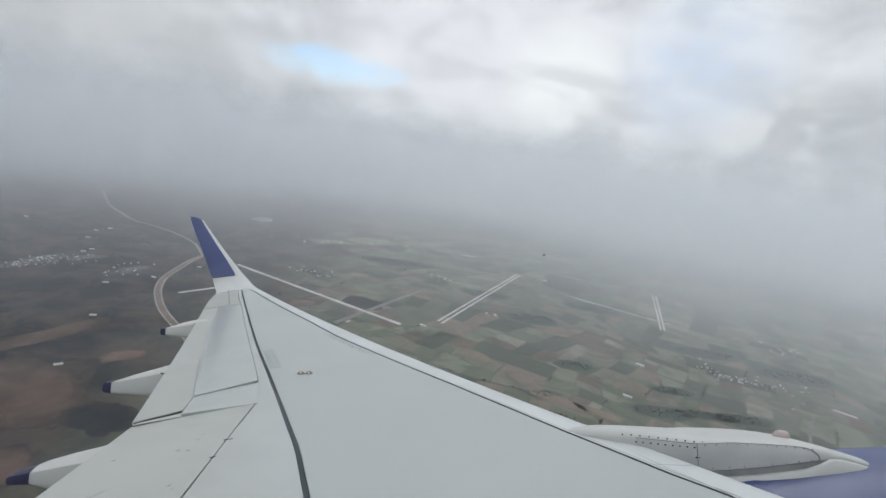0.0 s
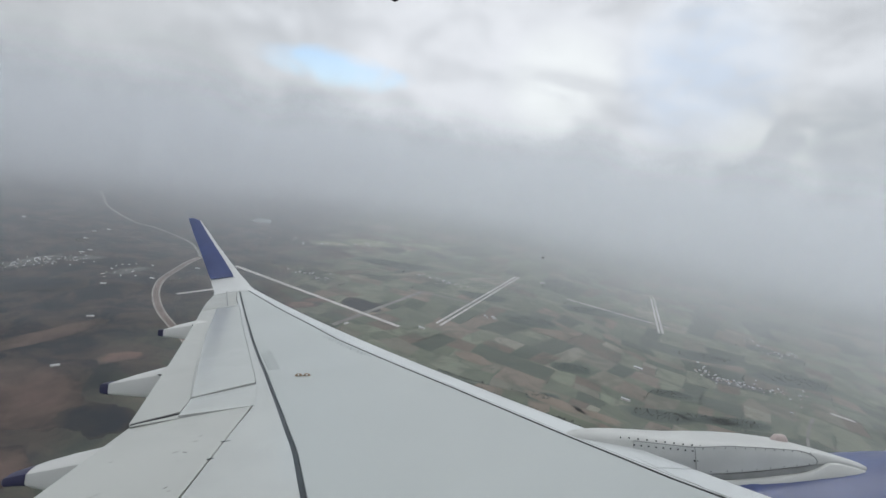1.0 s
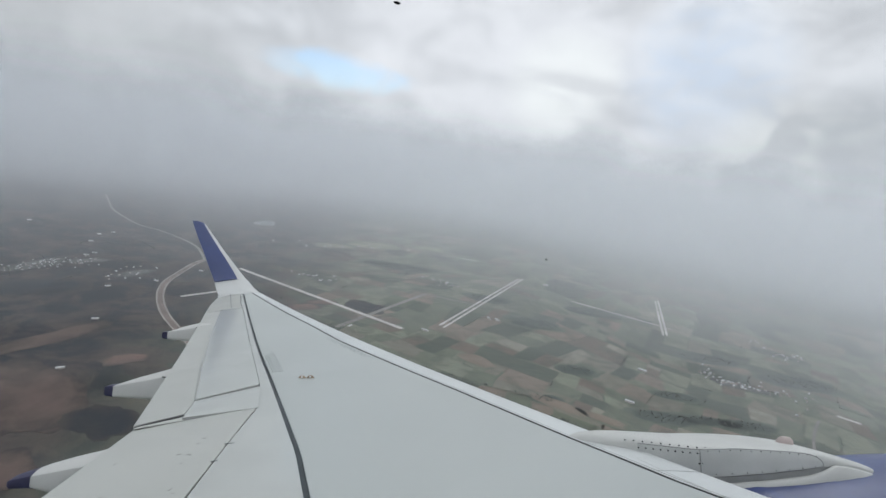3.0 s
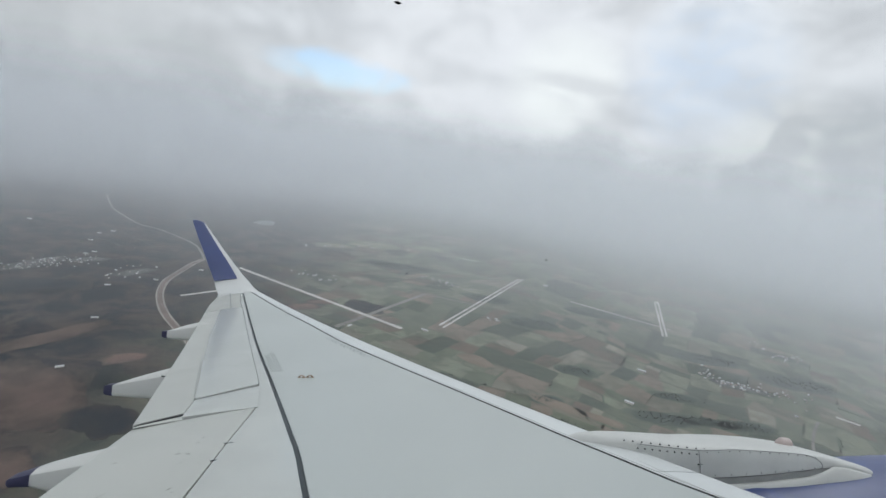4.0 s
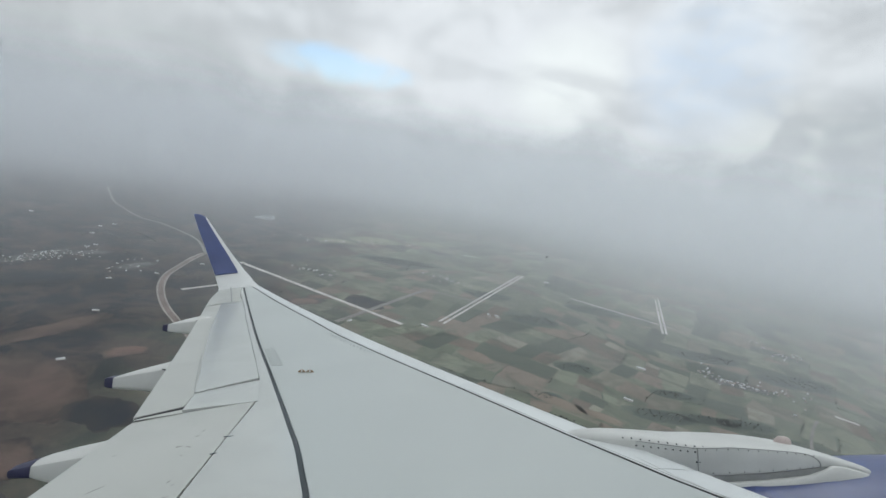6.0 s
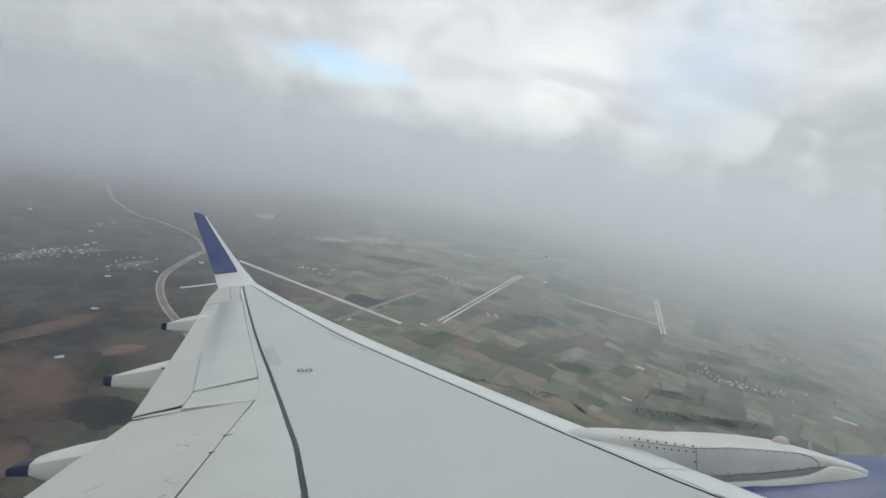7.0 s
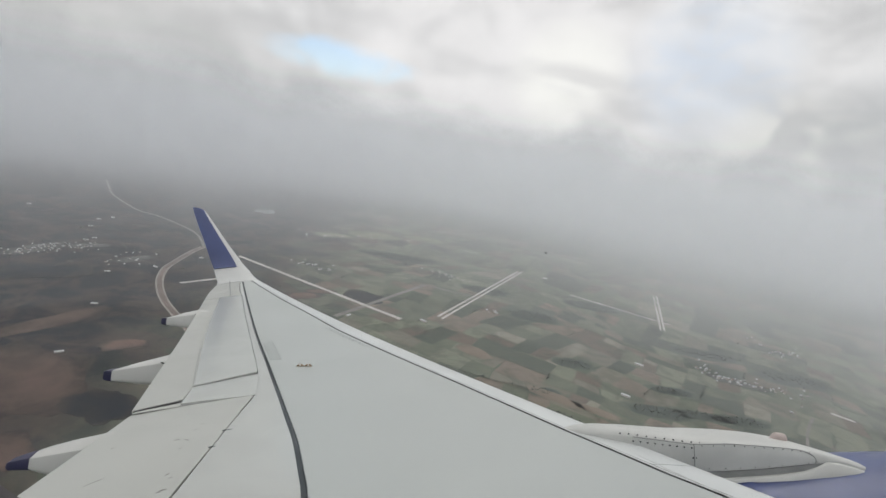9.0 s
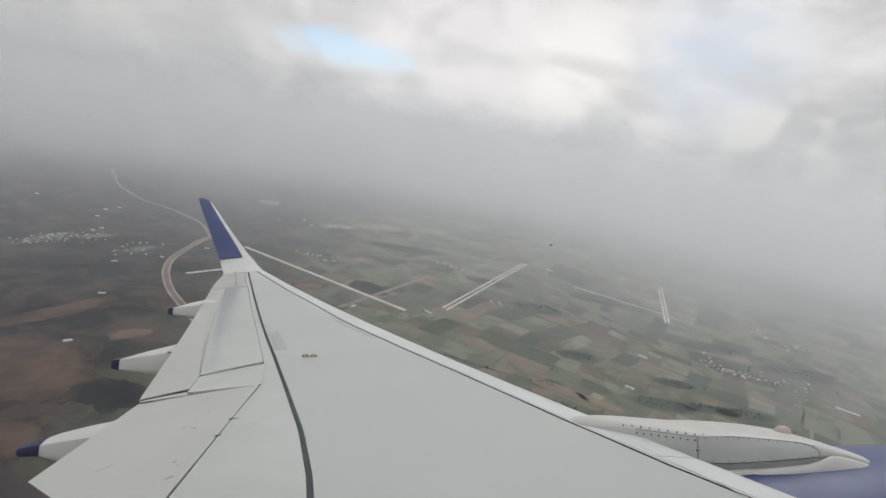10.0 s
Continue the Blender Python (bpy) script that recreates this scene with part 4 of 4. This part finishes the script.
def plot_corners(p):
    u0, v0, u1, v1 = p
    e = rng.uniform(0.0, 1.0)
    j = lambda: rng.uniform(-0.05, 0.05)
    w, h = u1 - u0, v1 - v0
    return [to_plain(u + e * su + j() * w, v + e * sv + j() * h) for u, v, su, sv in ((u0, v0, 1, 1), (u1, v0, -1, 1), (u1, v1, -1, -1), (u0, v1, 1, -1))]


WOODS = [(620, 1114, 75, 24), (744, 1133, 75, 20), (849, 1138, 70, 22), (410, 1710, 90, 45), (717, 1963, 120, 45), (460, 1327, 55, 25), (724, 1248, 70, 20), (250, 1940, 90, 40), (1250, 1500, 120, 45), (-150, 2250, 160, 50), (1000, 1600, 110, 35), (330, 1120, 40, 20)]


def heath(x, y):
    """Open dark heath, with no small fields on it."""
    return x < -420 - 90 * noise.noise((x * 0.006, y * 0.006, 2.0)) and y < 1420 + 120 * noise.noise((x * 0.008, y * 0.008, 8.0))


def in_wood(x, y):
    return any(((x - a) / r) ** 2 + ((y - b) / q) ** 2 < 1 for a, b, r, q in WOODS)


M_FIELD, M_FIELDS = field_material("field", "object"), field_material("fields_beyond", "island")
kept = []
for p in plots:
    x, y = to_plain((p[0] + p[2]) / 2, (p[1] + p[3]) / 2)
    if seen_side(x, y) and not in_wood(x, y) and not heath(x, y):
        kept.append((math.hypot(x, y), p))
kept.sort(key=lambda k: k[0])
ground = bpy.data.objects["ground"]
HEIGHT = 0.3
bm_rest = bmesh.new()
for i, (far, p) in enumerate(kept):
    corners = plot_corners(p)
    bm = bmesh.new() if i < 290 else bm_rest
    top = [bm.verts.new((x, y, HEIGHT)) for x, y in corners]
    low = [bm.verts.new((x, y, -0.2)) for x, y in corners]
    bm.faces.new(top)
    for a in range(4):
        bm.faces.new((top[a], low[a], low[(a + 1) % 4], top[(a + 1) % 4]))
    if i < 290:
        mesh_object("field", bm, M_FIELD, ground)
tagged(mesh_object("fields_beyond", bm_rest, M_FIELDS, ground), kind="stuff")

# ---- trees in hedgerows and small woods ----
M_LEAF = material("dark_foliage", (0.098, 0.110, 0.092), 0.9, 0.0, 0.35, 0.05, 0.9, 0.0, second=(0.112, 0.120, 0.098), spec=0.1)
bm = bmesh.new()
bmesh.ops.create_icosphere(bm, subdivisions=1, radius=1.0)
BALL_V, BALL_F = [v.co.copy() for v in bm.verts], [[v.index for v in f.verts] for f in bm.faces]
bm.free()


def crowns(name, places, label):
    """Many ragged crowns, each of a few uneven clumps on a short trunk, in one mesh."""
    verts, faces = [], []

    def clump(x, y, z, rx, rz):
        base = len(verts)
        turn = rng.uniform(0, 6.3)
        c, s = math.cos(turn), math.sin(turn)
        for v in BALL_V:
            k = rng.uniform(0.65, 1.2)
            verts.append((x + (v.x * c - v.y * s) * rx * k, y + (v.x * s + v.y * c) * rx * k, max(0.3, z + v.z * rz * k)))
        faces.extend([[base + i for i in f] for f in BALL_F])

    for x, y, size in places:
        base = len(verts)
        for z, r in ((0.0, 0.09), (size * 0.5, 0.05)):
            verts.extend((x + size * r * math.cos(a), y + size * r * math.sin(a), z) for a in (0, 2.1, 4.2))
        faces.extend([[base + i, base + (i + 1) % 3, base + 3 + (i + 1) % 3, base + 3 + i] for i in range(3)])
        for _ in range(2 if size < 7 else 3):
            clump(x + rng.uniform(-0.35, 0.35) * size, y + rng.uniform(-0.35, 0.35) * size, size * rng.uniform(0.45, 0.75), size * rng.uniform(0.28, 0.45), size * rng.uniform(0.25, 0.4))
    data = bpy.data.meshes.new(name)
    data.from_pydata(verts, [], faces)
    data.materials.append(M_LEAF)
    return tagged(new(name, data), label, "trees", kind="stuff")


BARE = [(-845, 1060, 60, 140), (-705, 820, 150, 95), (-570, 630, 70, 60), (-640, 1010, 60, 45), (-375, 1550, 85, 60), (-200, 1610, 85, 75)]


def on_road(x, y, room):
    if any(((x - a) / r) ** 2 + ((y - b) / q) ** 2 < 1 for a, b, r, q in BARE):
        return True
    for points, half in ROADS:
        for a, b in zip(points, points[1:]):
            d = Vector((b[0] - a[0], b[1] - a[1]))
            k = min(1.0, max(0.0, ((x - a[0]) * d.x + (y - a[1]) * d.y) / d.length_squared))
            if math.hypot(x - a[0] - k * d.x, y - a[1] - k * d.y) < half + room:
                return True
    return False


hedge = []
for far, p in kept:
    if far > 2600:
        break
    u0, v0, u1, v1 = p
    for a, b in (((u0, v0), (u1, v0)), ((u0, v0), (u0, v1))):
        chance = rng.random()
        if chance > 0.13:
            continue
        length = math.dist(a, b)
        start, stop = (0.0, 1.0) if chance < 0.05 else (rng.uniform(0, 0.4), rng.uniform(0.5, 1.0))
        gap = 6.0 if chance < 0.05 else 11.0
        n = int(length * (stop - start) / gap)
        for i in range(n):
            k = start + (stop - start) * (i + rng.random()) / n
            x, y = to_plain(a[0] + (b[0] - a[0]) * k + rng.uniform(-2, 2), a[1] + (b[1] - a[1]) * k + rng.uniform(-2, 2))
            if not on_road(x, y, 16.0):
                hedge.append((x, y, rng.uniform(2.2, 5.0) if rng.random() < 0.93 else rng.uniform(5.0, 8.0)))
crowns("hedgerow_trees", hedge, "dark trees and bushes along the field edges")
wood = []
for a, b, r, q in WOODS:
    for _ in range(int(r * q / 36)):
        t, k = rng.uniform(0, 2 * math.pi), math.sqrt(rng.random()) * rng.uniform(0.7, 1.15)
        if on_road(a + r * k * math.cos(t), b + q * k * math.sin(t), 14.0):
            continue
        wood.append((a + r * k * math.cos(t), b + q * k * math.sin(t), rng.uniform(3.5, 6.0)))
crowns("small_woods", wood, "dark small woods between the fields")

# ---- houses ----
M_WALL = material("limewashed_wall", (0.50, 0.48, 0.44), 0.9, 0.0, 0.2, 0.2, 2.0, 0.0)
M_ROOFS = [material("white_sheet_roof", (0.50, 0.50, 0.50), 0.6, 0.0, 0.15, 0.2, 2.0, 0.0), material("grey_sheet_roof", (0.45, 0.46, 0.47), 0.6, 0.0, 0.25, 0.2, 2.0, 0.0), material("weathered_tile_roof", (0.26, 0.18, 0.14), 0.8, 0.0, 0.3, 0.2, 2.0, 0.0)]


def house(kind, length, width, height, roof, label, category):
    thing = tagged(new(kind), label, category)
    bm = bmesh.new()
    bmesh.ops.create_cube(bm, size=1.0, matrix=pose(0, 0, height / 2) @ Matrix.Diagonal((length, width, height, 1)))
    part("wall", bm, M_WALL, thing)
    rise, lap = width * 0.18, 0.4
    sec = []
    for x in (-length / 2 - lap, length / 2 + lap):
        sec.append([(x, -width / 2 - lap, height - 0.15), (x, 0, height + rise), (x, width / 2 + lap, height - 0.15), (x, width / 2 + lap, height + 0.1), (x, 0, height + rise + 0.25), (x, -width / 2 - lap, height + 0.1)])
    part("roof", loft(sec), roof, thing)
    return thing


TYPES = [house("house", 8.5, 6, 3.5, M_ROOFS[0], "low house with a white sheet roof", "house"), house("house", 7.5, 5.5, 3.2, M_ROOFS[1], "low house with a grey sheet roof", "house"),
         house("house", 12, 7, 5, M_ROOFS[0], "larger house with a white roof", "house"), house("house", 8, 6, 3.2, M_ROOFS[2], "low house with a dull tile roof", "house")]
used = [False] * 4


def town(path, count, spread, group, size=1.0):
    for _ in range(count):
        x, y = along(path, rng.random())
        x, y = x + rng.gauss(0, spread), y + rng.gauss(0, spread * 0.8)
        if on_road(x, y, 12.0):
            continue
        k = rng.choices((0, 1, 2, 3), (3, 5, 2, 6))[0]
        m = pose(x, y, 0.2, 0, 0, rng.choice((-30, 60)) + rng.gauss(0, 14)) @ Matrix.Scale(size * rng.uniform(0.8, 1.2), 4)
        ob = TYPES[k] if not used[k] else copy_thing(TYPES[k], m)
        if not used[k]:
            ob.matrix_basis = m
            used[k] = True
        tagged(ob, group=group)


town([(905, 1500), (928, 1410), (998, 1388), (1067, 1384), (1120, 1370)], 56, 24, "houses of the village by the lane", 0.8)
town([(930, 1408), (985, 1388)], 14, 15, "houses of the village by the lane", 1.0)
town([(1330, 1898), (1315, 1717), (1434, 1778)], 24, 24, "houses of the far hamlet")
town([(976, 1196), (1029, 1207), (1265, 1461)], 7, 16, "houses along the lane")
town([(-1295, 1454), (-1276, 1493), (-1266, 1536), (-1257, 1618), (-1196, 1668)], 74, 26, "houses of the town by the earth road", 0.62)
town([(-1230, 1560), (-1150, 1640)], 22, 30, "houses of the town by the earth road", 0.62)
town([(-1013, 1662), (-989, 1584), (-1014, 1540)], 16, 28, "houses near the earth road", 0.8)
town([(-534, 1932), (-443, 1852), (-360, 1881)], 24, 24, "houses beside the straight road", 0.75)
town([(5, 2156), (95, 2047), (133, 2043)], 30, 28, "houses between the roads", 0.8)
town([(240, 1689), (262, 1668)], 9, 9, "houses by the twin carriageway", 0.9)
town([(-716, 2427), (-573, 2433), (-329, 2542), (-168, 2771)], 30, 50, "houses on the far plain", 1.0)

barn = house("barn", 25, 9, 4.5, M_ROOFS[0], "long barn with a white sheet roof", "barn")
spots = [(681, 1401, -32), (558, 1172, -30), (-837, 1196, 20), (-726, 937, 40), (-1404, 2021, 10), (-1352, 1899, 12), (-1233, 1753, 20), (-1237, 1716, 15), (-1389, 2087, 0), (-1746, 2081, 5), (-970, 1439, 30), (-888, 1551, -20), (-826, 1728, 10), (566, 2321, 0), (10, 1466, -30), (-218, 1409, 60)]
barn.matrix_basis = pose(spots[0][0], spots[0][1], 0.2, 0, 0, spots[0][2])
for x, y, a in spots[1:]:
    copy_thing(barn, pose(x, y, 0.2, 0, 0, a) @ Matrix.Scale(0.62 if x < 0 else 0.9, 4))

# ---- ponds and bare ground ----
M_WATER = material("still_water", (0.10, 0.12, 0.11), 0.12, 0.0, 0.2, 0.02, 0.3, 0.0)


def blob(name, x, y, rx, ry, mat, label, category, z=0.5, turn=0.0):
    """A low patch of land, roughly four-sided, with an uneven rim."""
    bm = bmesh.new()
    n = 72
    rim = []
    for i in range(n):
        a = 2 * math.pi * i / n
        c, q = math.cos(a), math.sin(a)
        k = (abs(c) ** 3 + abs(q) ** 3) ** (-1 / 3)
        k *= 1 + 0.42 * noise.noise((x * 0.01 + 1.3 * c, y * 0.01 + 1.3 * q, 0.3)) + 0.12 * noise.noise((x * 0.01 + 6 * c, y * 0.01 + 6 * q, 5.3))
        u, v = rx * k * c, ry * k * q
        rim.append((u, v))
    top, low = [bm.verts.new((px, py, z)) for px, py in rim], [bm.verts.new((px, py, -0.2)) for px, py in rim]
    bm.faces.new(top)
    for i in range(n):
        bm.faces.new((top[i], top[(i + 1) % n], low[(i + 1) % n], low[i]))
    ob = tagged(mesh_object(name, bm, mat), label, category, kind="structure")
    ob.matrix_world = pose(x, y, 0, 0, 0, turn)
    return ob


for a, b, r, q in WOODS:
    blob("scrub", a, b, r * 1.15, q * 1.3, M_SCRUB, "dark scrub under the small woods", "scrub", 0.40)
blob("bare_ground", -1275, 1540, 115, 40, M_YARD, "pale trodden ground between town houses", "bare ground", 0.40, 75)
blob("bare_ground", -1190, 1650, 60, 30, M_YARD, "pale trodden ground between town houses", "bare ground", 0.44, 40)
blob("bare_ground", -985, 1600, 70, 26, M_YARD, "pale trodden ground near the earth road", "bare ground", 0.42, 70)
blob("bare_ground", 980, 1395, 85, 22, M_YARD, "pale trodden ground between village houses", "bare ground", 0.42, -12)
blob("pond", -989, 2815, 55, 70, M_WATER, "pale pond among far fields", "pond")
blob("pond", -1308, 3860, 60, 75, M_WATER, "pale pond among far fields", "pond")
blob("bare_ground", -845, 1060, 135, 34, M_SOIL, "long brown ploughed field", "bare ground", 0.42, 69)
blob("bare_ground", -715, 828, 145, 80, M_SOIL, "wide brown ploughed field", "bare ground", 0.42, -32)
blob("bare_ground", -642, 1012, 42, 26, M_RED, "small reddish ploughed field", "bare ground", 0.42, 40)
blob("bare_ground", -575, 630, 60, 42, M_SOIL, "brown ploughed field", "bare ground", 0.42, -35)
blob("bare_ground", -395, 1515, 52, 30, M_RED, "reddish bare earth beside the road", "bare ground", 0.42, 30)
blob("bare_ground", -350, 1590, 48, 22, M_RED, "reddish bare earth beside the road", "bare ground", 0.46, 20)
blob("bare_ground", 350, 1105, 75, 24, M_FALLOW, "reddish fallow field", "bare ground", 0.42, -32)
blob("bare_ground", 455, 1062, 55, 18, M_FALLOW, "reddish fallow field", "bare ground", 0.42, -25)
blob("bare_ground", 170, 1290, 55, 30, M_FALLOW, "reddish fallow field", "bare ground", 0.42, -30)
blob("bare_ground", -200, 1610, 66, 55, M_HEATH, "dark damp field beside the old road", "bare ground", 0.42, -30)
blob("bare_ground", -528, 782, 58, 46, M_HEATH, "dark heath between ploughed fields", "bare ground", 0.44, -35)
blob("bare_ground", -1120, 1340, 130, 70, M_HEATH, "dark heath below the town", "bare ground", 0.42, 40)
blob("bare_ground", -330, 2660, 150, 90, M_PALE, "pale dry grassland far off", "bare ground", 0.42, 25)
blob("bare_ground", -60, 2790, 130, 70, M_PALE, "pale dry grassland far off", "bare ground", 0.42, 10)
blob("bare_ground", -520, 2480, 110, 50, M_PALE, "pale dry grassland far off", "bare ground", 0.42, 20)
strip("road", curve_through([(960, 1054), (999, 1110), (1053, 1176), (1106, 1232)]), 7, M_TRACK, "narrow grey lane", "road", 0.45)
strip("road", [(1194, 1281), (1240, 1250)], 12, M_CONCRETE, "short pale concrete strip", "road", 0.6)
